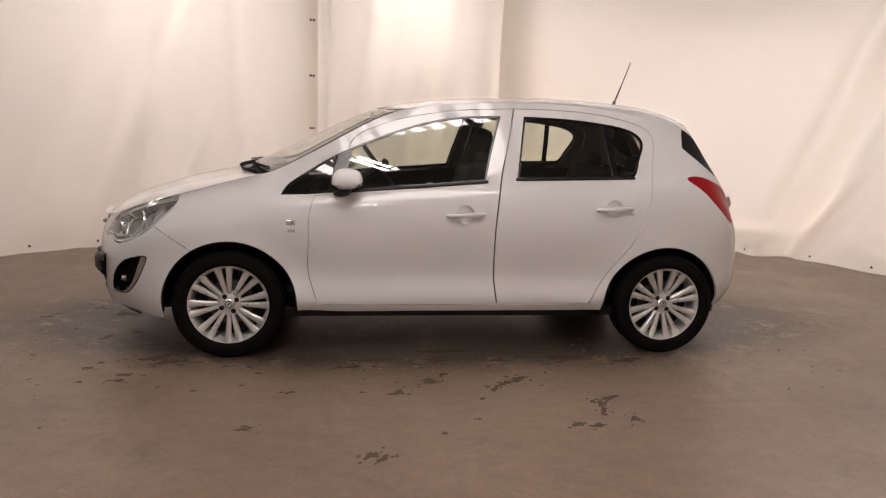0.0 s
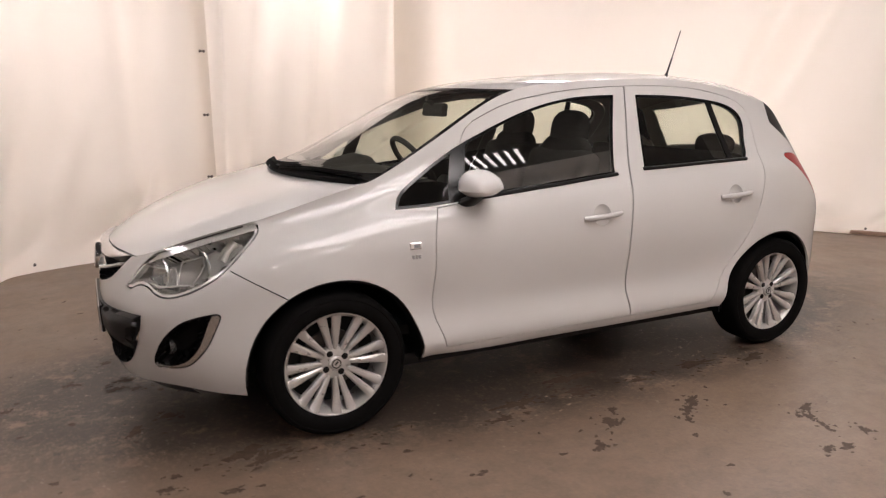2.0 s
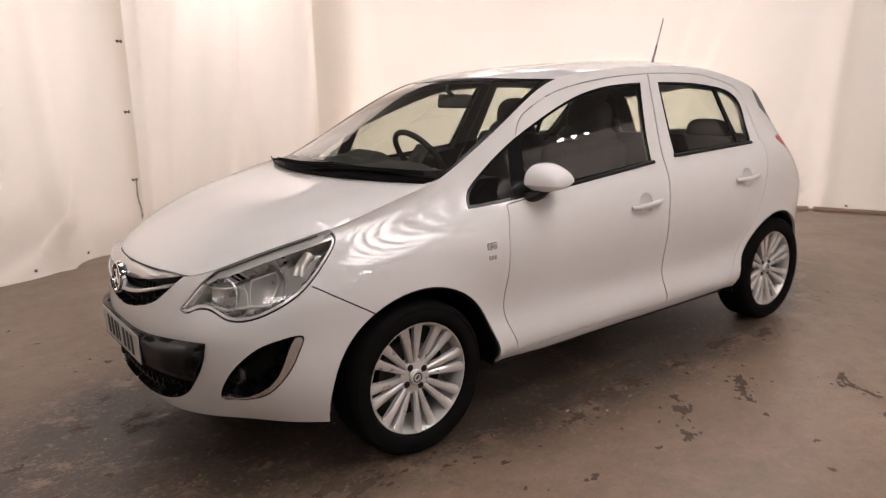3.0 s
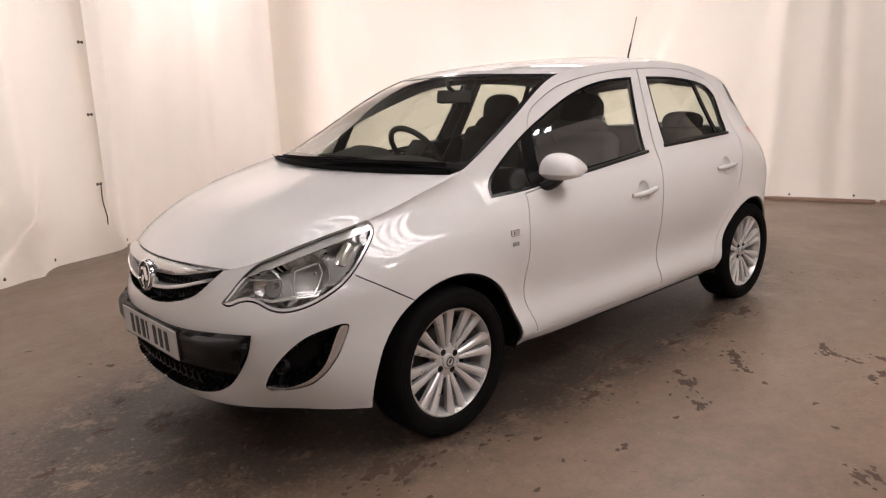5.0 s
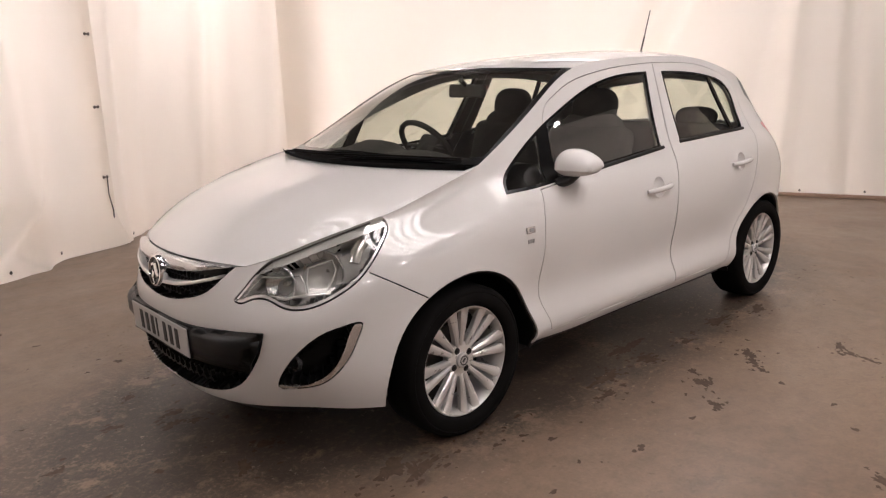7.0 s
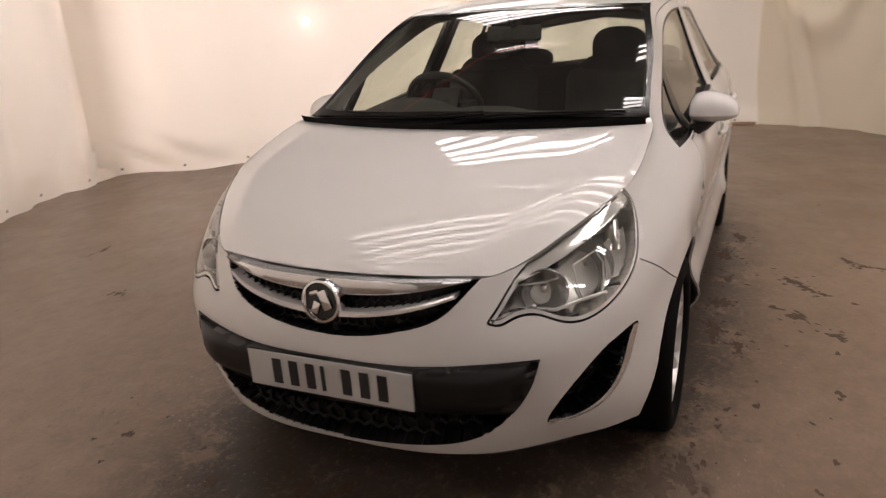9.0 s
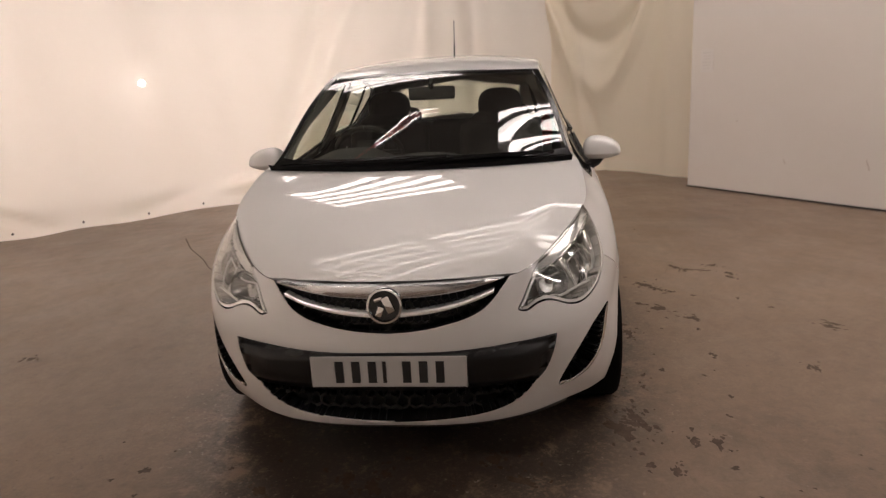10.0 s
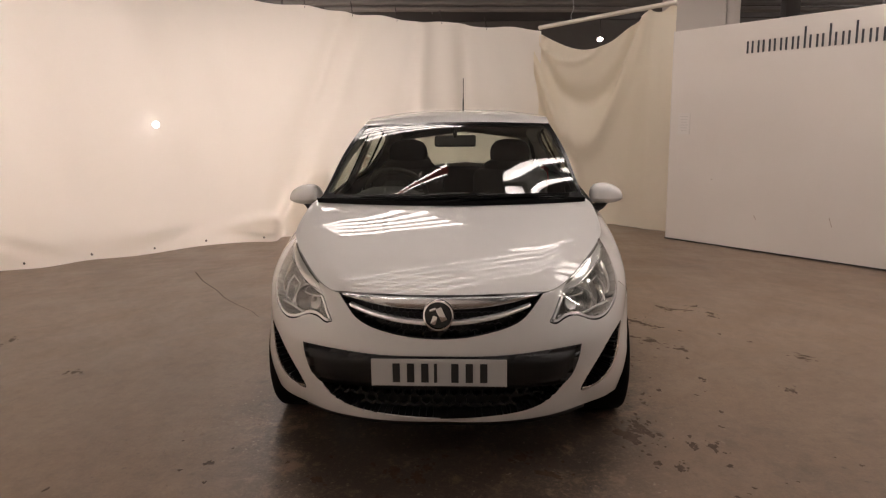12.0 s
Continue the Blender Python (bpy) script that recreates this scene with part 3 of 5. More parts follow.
def strip_or_fill(x, y, z, turn, glass, tubes=5, length=2.45, gap=.42, fill=.38):
    bm = bmesh.new()
    for k in range(tubes):
        box(bm, (1.15 * fill * gap, length + .06, .05), ((k - (tubes - 1) / 2) * gap, 0, .055), None, .008, 1)
    for e in (-.4, .4):
        box(bm, (tubes * gap, .05, .03), (0, e * length, .095))
    ob = part("strip_or_fill", bm, HOUSING, None)
    for k in range(tubes):
        bm = bmesh.new()
        box(bm, (fill * gap, length, .05), ((k - (tubes - 1) / 2) * gap, 0, .0), None, .02, 2)
        part("tube", bm, glass, ob, "warm white glowing tube")
    for e in (-.4, .4):
        bm = bmesh.new()
        tube(bm, [(0, e * length, .09), (0, e * length, 6.02 - z)], .012, 6)
        part("hanger", bm, DARK, ob, "thin dark hanger")
    ob.matrix_world = pose(x, y, z, 0, 0, turn)
    return tagged(ob, "bank of warm white tubes, roof light or added fill", "strip light", "strip lights under the roof")


old = strip_or_fill(-1.12, .97, 5.0, 34, FADED_TUBE, fill=.27)
copy_thing(old, pose(.39, -1.27, 5.0, 0, 0, 34))
strip_or_fill(1.96, -1.80, 5.0, 20, FADED_TUBE, 3, 1.9, .10, .12)
# fill added over the near floor and ahead of the nose, no source known
strip_or_fill(-.3, -4.3, 5.0, 34, DIM_TUBE, 6, 3.0, .42, .62)
strip_or_fill(-7.2, -5.4, 5.0, 34, DIM_TUBE, 3)
# three unseen banks added outside the bay as fill for the sheets
bank = strip_or_fill(-6.6, 2.9, 5.0, 34, TUBE, 3)
for x, y in ((9.5, -9.5), (7.4, 9.2)):
    copy_thing(bank, pose(x, y, 5.0, 0, 0, 34))
fresh = strip_or_fill(4.4, 1.6, 5.0, 34, NEW_TUBE)
# these two are unseen fill added beyond the back sheet
for x, y in ((7.4, 3.2), (9.8, 6.6)):
    copy_thing(fresh, pose(x, y, 5.0, 0, 0, 34))

sheet_fill = strip_or_fill(-3.3, 4.5, 3.0, 34, SHEET_GLOW, 3)               # unseen fill added low behind the sheets, so the cloth glows
copy_thing(sheet_fill, pose(-.3, 6.1, 3.15, 0, 0, 34))
# two more unseen fill banks, added close behind the back sheet
strip_or_fill(3.5, 7.0, 3.15, 34, TUBE, 3)
strip_or_fill(6.6, 3.9, 2.75, 34, TUBE, 3)
strip_or_fill(-.5, -8.6, 5.0, 34, BRIGHT_TUBE, 2, 1.6, .3)
strip_or_fill(-4.6, -9.4, 5.0, 34, BRIGHT_TUBE, 1)
strip_or_fill(4.6, -9.4, 5.0, 34, NEW_TUBE, 6, 1.7, .26)
strip_or_fill(9.5, -3.4, 3.72, 90, TUBE, 1, .5)
strip_or_fill(1.95, .98, 5.42, 0, DIM_TUBE, 1, 1.3, .05, .26)
bm = bmesh.new()
tube(bm, [(1.92, .30, 5.38), (1.92, 3.4, 5.38), (1.92, 3.5, 5.46), (1.92, 3.5, 6.02)], .016, 12)
pipe = tagged(part("sprinkler_pipe", bm, material("red_pipe_paint", (.55, .035, .03), .4)), "red painted sprinkler pipe under the shed roof", "pipe")
bm = bmesh.new()
lathe(bm, [(.0, -.07), (.03, -.068), (.012, -.05), (.012, .0)], (1.92, .9, 5.36), None, 12)
part("sprinkler_head", bm, CHROME, pipe, "small metal sprinkler head")
bm = bmesh.new()
lathe(bm, [(.0, .034), (.034, .030), (.056, .0), (.040, -.034), (.0, -.040)], (9.5, -2.35, 2.95), None, 20)
pendant = tagged(part("pendant_lamp", bm, glow("pendant_bulb", 3)), "small round white lamp hanging far back in the shed", "lamp")
bm = bmesh.new()
tube(bm, [(9.5, -2.35, 2.98), (9.5, -2.35, 6.02)], .008, 6)
part("lamp_cord", bm, DARK, pendant, "dark hanging cord")

# ---- dark drips and splashes on the concrete ----
rng = np.random.default_rng(4)


def blot(x, y, long, wide, turn, start):
    """A flat patch with a frayed edge."""
    k = max(10, min(60, int(long * 420)))
    a = np.linspace(0, 2 * math.pi, k, endpoint=False)
    r = 1 + .28 * np.sin(2 * a + rng.uniform(0, 6)) * rng.uniform(.3, 1) + .22 * np.sin(3 * a + rng.uniform(0, 6)) + .16 * np.sin(7 * a + rng.uniform(0, 6)) + rng.uniform(-.24, .24, k)
    rise = .0012 + start * 2e-7
    px, py = r * np.cos(a) * long / 2, r * np.sin(a) * wide / 2
    c, d = math.cos(turn), math.sin(turn)
    return [(x + c * u - d * w, y + d * u + c * w, rise) for u, w in zip(px, py)], tuple(range(start, start + k))


verts, faces = [], []


def splash(x, y, long, wide, turn=0.0):
    v, f = blot(x, y, long, wide, turn, len(verts))
    verts.extend(v)
    faces.append(f)
    if long > .05:                                                           # droplets thrown round the larger ones
        for _ in range(int(6 + long * 60)):
            e, q = rng.normal(0, .55), rng.normal(0, .75)
            c, d = math.cos(turn), math.sin(turn)
            big = rng.uniform(.006, .020)
            v, f = blot(x + c * e * long - d * q * wide, y + d * e * long + c * q * wide, big * rng.uniform(1, 2), big, turn, len(verts))
            verts.extend(v)
            faces.append(f)


for x, y, long, wide, turn in (
        (-1.64, -.82, .19, .10, .3), (-1.60, -.90, .10, .06, 1), (-.59, -1.01, .15, .05, 0), (-.12, -.89, .13, .06, .1), (.23, -.93, .12, .05, 0), (-.37, -1.39, .10, .06, .9),
        (-.19, -1.25, .11, .05, .9), (.28, -1.23, .14, .07, .5), (.20, -1.29, .12, .05, .8), (.12, -1.37, .07, .03, .8), (.04, -1.49, .05, .03, .8), (-.03, -1.73, .04, .03, 0),
        (.68, -1.51, .12, .06, .5)):
    splash(x, y, long * .8, wide * .7, turn)
for x, y, long, wide, turn in (
        (.61, -1.58, .10, .05, 1), (.58, -1.68, .09, .03, 1.3), (.50, -1.83, .09, .05, 0), (.42, -1.81, .07, .04, .4), (.70, -1.77, .08, .05, 1), (-1.06, -1.78, .09, .04, 0),
        (-.88, -1.36, .05, .03, 0), (-.48, -2.09, .08, .05, 1), (-.20, -1.87, .05, .03, 1), (-1.35, -1.32, .04, .03, 0), (-.54, -1.38, .04, .03, 0), (-2.06, .09, .10, .07, .4),
        (-2.25, .24, .09, .05, 0)):
    splash(x, y, long * .8, wide * .7, turn)
for x, y, long, wide, turn in (
        (-2.01, -.43, .12, .07, 1), (-1.87, -.33, .10, .06, .2), (-.20, -1.23, .09, .06, 1), (-.44, -.90, .22, .09, .2), (-.12, -.93, .12, .07, 0), (-.07, -.76, .3, .10, .1),
        (-1.07, -1.09, .06, .03, 0), (-.90, -1.37, .05, .03, 0), (-.53, -2.06, .10, .04, 1), (-2.52, .03, .08, .05, 0), (-1.53, -.89, .16, .06, .2)):
    splash(x, y, long * .8, wide * .7, turn)
for x, y, long, wide, turn in (
        (-1.73, -1.08, .07, .04, 0), (-2.01, .19, .09, .06, 0), (-1.98, .06, .07, .05, 0), (-2.09, .49, .08, .05, 1), (-.89, 2.19, .07, .05, 0), (-1.97, .98, .06, .05, 0),
        (-1.94, -.97, .07, .04, 0), (-.29, 2.97, .12, .04, .3), (.64, -.89, .28, .09, 0), (.99, -.96, .22, .08, .1), (-1.75, -1.16, .09, .04, 0)):
    splash(x, y, long * .8, wide * .7, turn)
for k in range(150):                                                         # fine spatter, thickest beside the car
    x = rng.uniform(-2.6, 2.2) if k < 100 else -1.75 - abs(rng.normal(0, .4))
    y = -(.80 + abs(rng.normal(0, .28))) if k < 100 else rng.normal(0, .9)
    big = rng.uniform(.006, .020) * (1.6 if rng.uniform() < .15 else 1)
    splash(x, y, big * rng.uniform(1, 2.2), big, rng.uniform(-.4, 1.2))
stains = link("floor_stains", verts, faces, STAIN, smooth=False)
tagged(stains, "dark wet drips and splashes on the concrete floor", "stains", kind="stuff")

# hairline crack across the slab behind the car
line = np.array([(1.95, 2.63), (1.55, 2.40), (1.17, 2.12), (.92, 1.97), (.69, 1.78), (.50, 1.60), (.32, 1.49)])
crack_v, crack_f = [], []
for k, (x, y) in enumerate(line):
    w = .005 * (1 - .12 * k)
    crack_v += [(x - w, y + w, .0011), (x + w, y - w, .0011)]
    if k:
        crack_f.append((2 * k - 2, 2 * k - 1, 2 * k + 1, 2 * k))
tagged(link("floor_crack", crack_v, crack_f, STAIN, smooth=False), "fine dark crack across the concrete floor", "crack")

# pale chips of dried dirt, thickest round the rear wheel and beside the nose
CHIP = material("pale_dried_dirt", (.40, .34, .28), .8)
n = Nodes(CHIP)
n.to("Base Color", n.mix(n.noise(40, 4), (.20, .150, .112), (.33, .27, .215)))
verts, faces = [], []
for cx, cy, sx, sy, count in ((1.35, -.98, .24, .12, 90), (.95, -.72, .25, .10, 50), (-.35, -.98, .30, .08, 40), (-1.75, 1.15, .24, .20, 90), (-1.65, .95, .18, .22, 50), (1.75, -.75, .2, .2, 30)):
    for _ in range(count):
        x, y, r, a = rng.normal(cx, sx), rng.normal(cy, sy), rng.uniform(.002, .0055), rng.uniform(0, 6.28)
        k = len(verts)
        long = rng.uniform(1, 2.6)
        ring = [(math.cos(a + b) * r * long * rng.uniform(.7, 1.2), math.sin(a + b) * r * rng.uniform(.7, 1.2)) for b in np.linspace(0, 2 * math.pi, 6, endpoint=False)]
        verts += [(x + u, y + v, .0) for u, v in ring] + [(x + .7 * u, y + .7 * v, r * .45) for u, v in ring]
        faces += [(k + j, k + (j + 1) % 6, k + 6 + (j + 1) % 6, k + 6 + j) for j in range(6)] + [tuple(range(k + 6, k + 12))]
tagged(link("floor_debris", verts, faces, CHIP, smooth=False), "small pale chips of dried dirt on the concrete", "debris", kind="stuff")


# ---- the car ----
class Skin:
    """One half of a body surface, cut into labelled panels along outlines."""

    def __init__(self, grid, label="body", soft=0):
        n, m = grid.shape[:2]
        du, dv = np.gradient(grid, axis=1), np.gradient(grid, axis=0)
        nor = np.cross(du, dv)
        nor /= np.maximum(np.linalg.norm(nor, axis=2), 1e-9)[..., None]
        mid = nor[n // 2, m // 2]
        out = grid[n // 2, m // 2] - np.array((0, 0, .6))
        if mid @ out < 0:
            nor = -nor
        nor[abs(grid[..., 1]) < 1e-6, 1] = 0
        for _ in range(soft):                                                # even out the shading along both ways
            wide = np.concatenate([nor[1:2] * (1, -1, 1) if label == "top" else 2 * nor[:1] - nor[1:2], nor, 2 * nor[-1:] - nor[-2:-1]])
            nor = (wide[:-2] + 2 * wide[1:-1] + wide[2:]) / 4
            wide = np.concatenate([2 * nor[:, :1] - nor[:, 1:2], nor, 2 * nor[:, -1:] - nor[:, -2:-1]], 1)
            nor = (wide[:, :-2] + 2 * wide[:, 1:-1] + wide[:, 2:]) / 4
        nor /= np.maximum(np.linalg.norm(nor, axis=2), 1e-9)[..., None]
        self.v, self.n = [p for p in grid.reshape(-1, 3)], [p for p in nor.reshape(-1, 3)]
        self.f = []
        for q in grid_faces(n, m):
            a, b, c = (self.v[i] for i in q[:3])
            d = self.v[q[3]]
            flip = np.cross(c - a, d - b) @ self.n[q[0]] < 0
            self.f.append((tuple(q[::-1]) if flip else tuple(q), label))

    def cut(self, outline, axes, label, among=("body",)):
        """Faces inside an outline, seen along the plane of two axes, take the label."""
        poly, axes = np.asarray(outline, float), np.asarray(axes, float)
        flat = [p @ axes.T for p in self.v]
        p0, p1 = poly, np.roll(poly, -1, 0)
        lo, hi = np.minimum(p0, p1), np.maximum(p0, p1)
        plo, phi = poly.min(0), poly.max(0)
        out = []
        for idx, lab in self.f:
            if lab not in among:
                out.append((idx, lab))
                continue
            pts = np.array([flat[i] for i in idx])
            a, b = pts.min(0), pts.max(0)
            if (b < plo).any() or (a > phi).any():
                out.append((idx, lab))
                continue
            pieces = [idx]
            for s in np.nonzero(((hi >= a) & (lo <= b)).all(1))[0]:
                o, d = p0[s], p1[s] - p0[s]
                length = d @ d
                if length < 1e-14:
                    continue
                done = []
                for piece in pieces:
                    done += self.split(piece, flat, o, d, length, axes)
                pieces = done
            for piece in pieces:
                c = np.mean([flat[i] for i in piece], 0)
                hit = ((p0[:, 1] > c[1]) != (p1[:, 1] > c[1])) & (c[0] < (p1[:, 0] - p0[:, 0]) * (c[1] - p0[:, 1]) / np.where(p1[:, 1] == p0[:, 1], 1e-12, p1[:, 1] - p0[:, 1]) + p0[:, 0])
                out.append((piece, label if hit.sum() % 2 else lab))
        self.f = out
        return self

    def split(self, piece, flat, o, d, length, axes):
        k = len(piece)
        e = [d[0] * (flat[i][1] - o[1]) - d[1] * (flat[i][0] - o[0]) for i in piece]
        eps = 1e-7 * math.sqrt(length) + 1e-9
        if max(e) <= eps or min(e) >= -eps:
            return [piece]
        along = []
        for j in range(k):
            a, b = e[j], e[(j + 1) % k]
            if (a > 0) != (b > 0):
                q = flat[piece[j]] + (flat[piece[(j + 1) % k]] - flat[piece[j]]) * (a / (a - b))
                along.append((q - o) @ d / length)
        if len(along) != 2 or max(along) <= 1e-6 or min(along) >= 1 - 1e-6:
            return [piece]
        left, right = [], []
        for j in range(k):
            i, i2, a, b = piece[j], piece[(j + 1) % k], e[j], e[(j + 1) % k]
            (left if a > 0 else right).append(i)
            if (a > 0) != (b > 0):
                t = a / (a - b)
                v = self.v[i] + (self.v[i2] - self.v[i]) * t
                n = self.n[i] + (self.n[i2] - self.n[i]) * t
                self.v.append(v)
                self.n.append(n / np.linalg.norm(n))
                flat.append(v @ axes.T)
                left.append(len(self.v) - 1)
                right.append(len(self.v) - 1)
        return [tuple(q) for q in (left, right) if len(q) > 2]

    def seam(self, outline, axes, inner, gap, among=("body",), width=.0037):
        """A panel with a dark gap round it."""
        poly = np.asarray(outline, float)
        self.cut(poly, axes, gap, among)
        self.cut(shrink(poly, width), axes, inner, (gap,))

    def panel(self, label, lip=.012, push=0.0, flip=1, where=None):
        """Vertices, faces and normals of one label, with folded edges. flip -1 mirrors it."""
        faces = [q for q, lab in self.f if lab == label and (where is None or where(np.mean([self.v[i] for i in q], 0)))]
        used = sorted({i for q in faces for i in q})
        at = {i: k for k, i in enumerate(used)}
        verts = [self.v[i] - self.n[i] * push for i in used]
        nors = [self.n[i] for i in used]
        out = [tuple(at[i] for i in q) for q in faces]
        if lip:
            count = {}
            for q in out:
                for a, b in zip(q, q[1:] + q[:1]):
                    count[(a, b)] = count.get((a, b), 0) + 1
            for a, b in list(count):
                if (b, a) in count or (abs(verts[a][1]) < 1e-4 and abs(verts[b][1]) < 1e-4):
                    continue
                k = len(verts)
                side = np.cross(verts[b] - verts[a], nors[a])
                side /= max(np.linalg.norm(side), 1e-9)
                verts += [verts[a], verts[b], verts[b] - nors[b] * lip, verts[a] - nors[a] * lip]
                nors += [side] * 4
                out.append((k + 1, k, k + 3, k + 2))
        v, n = np.array(verts), np.array(nors)
        if flip < 0:
            v, n = v * (1, -1, 1), n * (1, -1, 1)
            out = [q[::-1] for q in out]
        return v, out, n


def shrink(poly, by):
    """The outline moved inwards."""
    p = np.asarray(poly, float)
    a = (np.roll(p[:, 0], -1) * p[:, 1] - p[:, 0] * np.roll(p[:, 1], -1)).sum()
    d0, d1 = p - np.roll(p, 1, 0), np.roll(p, -1, 0) - p
    d0 /= np.linalg.norm(d0, axis=1)[:, None] + 1e-12
    d1 /= np.linalg.norm(d1, axis=1)[:, None] + 1e-12
    n = np.stack([-(d0 + d1)[:, 1], (d0 + d1)[:, 0]], 1)
    n /= np.linalg.norm(n, axis=1)[:, None] + 1e-12
    c = np.clip((n * np.stack([-d0[:, 1], d0[:, 0]], 1)).sum(1), .5, 1)
    return p + n * (by / c)[:, None] * (1 if a < 0 else -1)


def joined(*meshes):
    """Meshes in one, welded along the middle of the car."""
    verts, faces, nors, middle = [], [], [], {}
    for v, f, n in meshes:
        to = []
        for p, q in zip(v, n):
            key = (round(float(p[0]), 4), round(float(p[2]), 4)) if abs(p[1]) < 1e-4 and abs(q[1]) < .3 else None
            if key in middle and key is not None:
                to.append(middle[key])
                continue
            to.append(len(verts))
            if key is not None:
                middle[key] = len(verts)
            verts.append(p)
            nors.append(q)
        faces += [tuple(to[i] for i in q) for q in f]
    return np.array(verts), [q for q in faces if len(set(q)) > 2], np.array(nors)


def recess(name, key, depth, mat, parent, label="", flips=(1,), where=None):
    """A hollow: the panel set back, with walls up to its edge, as one mesh."""
    bm = bmesh.new()
    for s in flips:
        back = skin.panel(key, 0, depth, s, where)
        v, f, n = skin.panel(key, depth, 0, s, where)
        for vs, fs in ((back[0], back[1]), (v, f[len(back[1]):])):
            made = [bm.verts.new(tuple(map(float, p))) for p in vs]
            for q in fs:
                bm.faces.new([made[i] for i in q])
    bmesh.ops.delete(bm, geom=[p for p in bm.verts if not p.link_faces], context="VERTS")
    bmesh.ops.remove_doubles(bm, verts=bm.verts[:], dist=.0004)
    return part(name, bm, mat, parent, label, 50)


def shell(name, mesh, mat, parent, label=""):
    v, f, n = mesh
    return link(name, v, f, mat, parent, normals=n, label=label)


def bowed(mesh, tilt):
    """Side glass: an even barrel curve, leaning in by tilt degrees at the height of 1.09 m."""
    v, f, n = mesh
    x, z = np.array(v)[:, 0], np.array(v)[:, 2]
    n = np.stack([.004 + .06 * x, np.sign(n[:, 1]), np.tan(np.radians(tilt + 20 * (z - 1.09)))], 1)
    return v, f, n / np.linalg.norm(n, axis=1)[:, None]


XZ, YZ, DIAG = [(1, 0, 0), (0, 0, 1)], [(0, 1, 0), (0, 0, 1)], [(1, -1, 0), (0, 0, 1)]
XY = [(1, 0, 0), (0, 1, 0)]

FRONT_WINDOW = [(-.975, .903), (-.789, .912), (-.534, .938), (-.19, .968), (.152, .999), (.20, 1.18), (.256, 1.366), (.035, 1.355), (-.183, 1.314), (-.372, 1.252),
                (-.534, 1.189), (-.647, 1.139), (-.777, 1.066), (-.88, 1.0), (-.965, .925)]
REAR_WINDOW = [(.335, 1.019), (.68, 1.030), (1.02, 1.040), (1.035, 1.050), (1.075, 1.13), (1.112, 1.21), (1.113, 1.25), (1.085, 1.285), (1.01, 1.318), (.90, 1.338), (.776, 1.352), (.582, 1.364), (.392, 1.367)]
FRONT_DOOR = [(-.797, .905), (-.826, .80), (-.828, .66), (-.828, .474), (-.80, .38), (-.776, .302), (-.3, .303), (.231, .304), (.215, .43), (.206, .60), (.206, .73), (.238, .99),
              (.295, 1.229), (.334, 1.411), (.069, 1.396), (-.181, 1.363), (-.372, 1.318), (-.50, 1.268), (-.575, 1.225), (-.615, 1.165), (-.66, 1.0), (-.68, .918)]
REAR_DOOR = [(.231, .304), (.50, .305), (.772, .306), (.80, .352), (.892, .50), (1.022, .671), (1.06, .75), (1.09, .836), (1.122, .95), (1.147, 1.066), (1.175, 1.16), (1.189, 1.234),
             (1.182, 1.28), (1.155, 1.312), (1.035, 1.360), (.852, 1.394), (.586, 1.412), (.334, 1.411), (.295, 1.229), (.238, .99), (.206, .73), (.206, .60), (.215, .43)]
HEADLIGHT = [(-1.374, .762), (-1.442, .724), (-1.504, .675), (-1.552, .6375), (-1.5615, .627), (-1.551, .6205), (-1.473, .629), (-1.375, .634), (-1.313, .616), (-1.245, .606), (-1.146, .615), (-1.021, .652),
             (-.927, .70), (-.856, .768), (-.824, .812), (-.812, .842), (-.820, .866), (-.850, .886), (-.90, .95), (-1.25, .90)]
FOG = [(-.928, .549), (-1.021, .546), (-1.132, .519), (-1.236, .462), (-1.314, .395), (-1.355, .332), (-1.345, .318), (-1.296, .316), (-1.156, .33), (-1.068, .367), (-.99, .433), (-.945, .502)]
FOG_TRIM = [(-.90, .57), (-.972, .541), (-1.018, .461), (-1.073, .394), (-1.152, .352), (-1.279, .330), (-1.37, .330), (-1.37, .29), (-1.1, .29), (-.9, .4)]
GRILLE = [(-.405, .735), (-.369, .694), (-.325, .650), (-.228, .611), (-.112, .588), (0, .580), (.2, .58), (.2, .9), (-.5, .9)]
INTAKE = [(-.557, .530), (-.538, .457), (-.498, .387), (-.437, .320), (-.366, .286), (-.243, .265), (0, .248), (.1, .25), (.1, .515), (0, .515), (-.256, .516), (-.415, .523)]


def circle(x, z, r, n=56):
    return [(x + r * math.cos(2 * math.pi * k / n), z + r * math.sin(2 * math.pi * k / n)) for k in range(n)]


def mixed(points, sharp, per=5):
    """An outline that is smooth but for its sharp corners (by index)."""
    p, out = np.array(points, float), []
    n = len(p)
    for a, b in zip(sharp, list(sharp[1:]) + [sharp[0] + n]):
        run = np.array([p[i % n] for i in range(a, b + 1)])
        if len(run) == 2:
            out.append(run[:1])
        else:
            d = np.r_[0, np.cumsum(np.linalg.norm(np.diff(run, axis=0), axis=1))]
            at = np.concatenate([np.linspace(d[i], d[i + 1], per, endpoint=False) for i in range(len(d) - 1)])
            out.append(spline(d, run, at))
    return np.concatenate(out)


side = side_surface()
skin = Skin(side, "body", 3)
for x, z, r in ARCHES:
    skin.cut(circle(x, z, r), XZ, "arch")
lamp_line = mixed(HEADLIGHT, [0, 17, 18, 19])
skin.seam(lamp_line, DIAG, "headlight", "gap", width=.0065)
skin.cut(shrink(lamp_line, .016), DIAG, "lamp", ("headlight",))
edge = side[0, UK[2] : UK[6] : 2] @ np.array(DIAG, float).T
skin.cut(np.concatenate([edge + (0, .03), (edge + (.008, -.034))[::-1]]), DIAG, "brow", ("lamp", "headlight"))
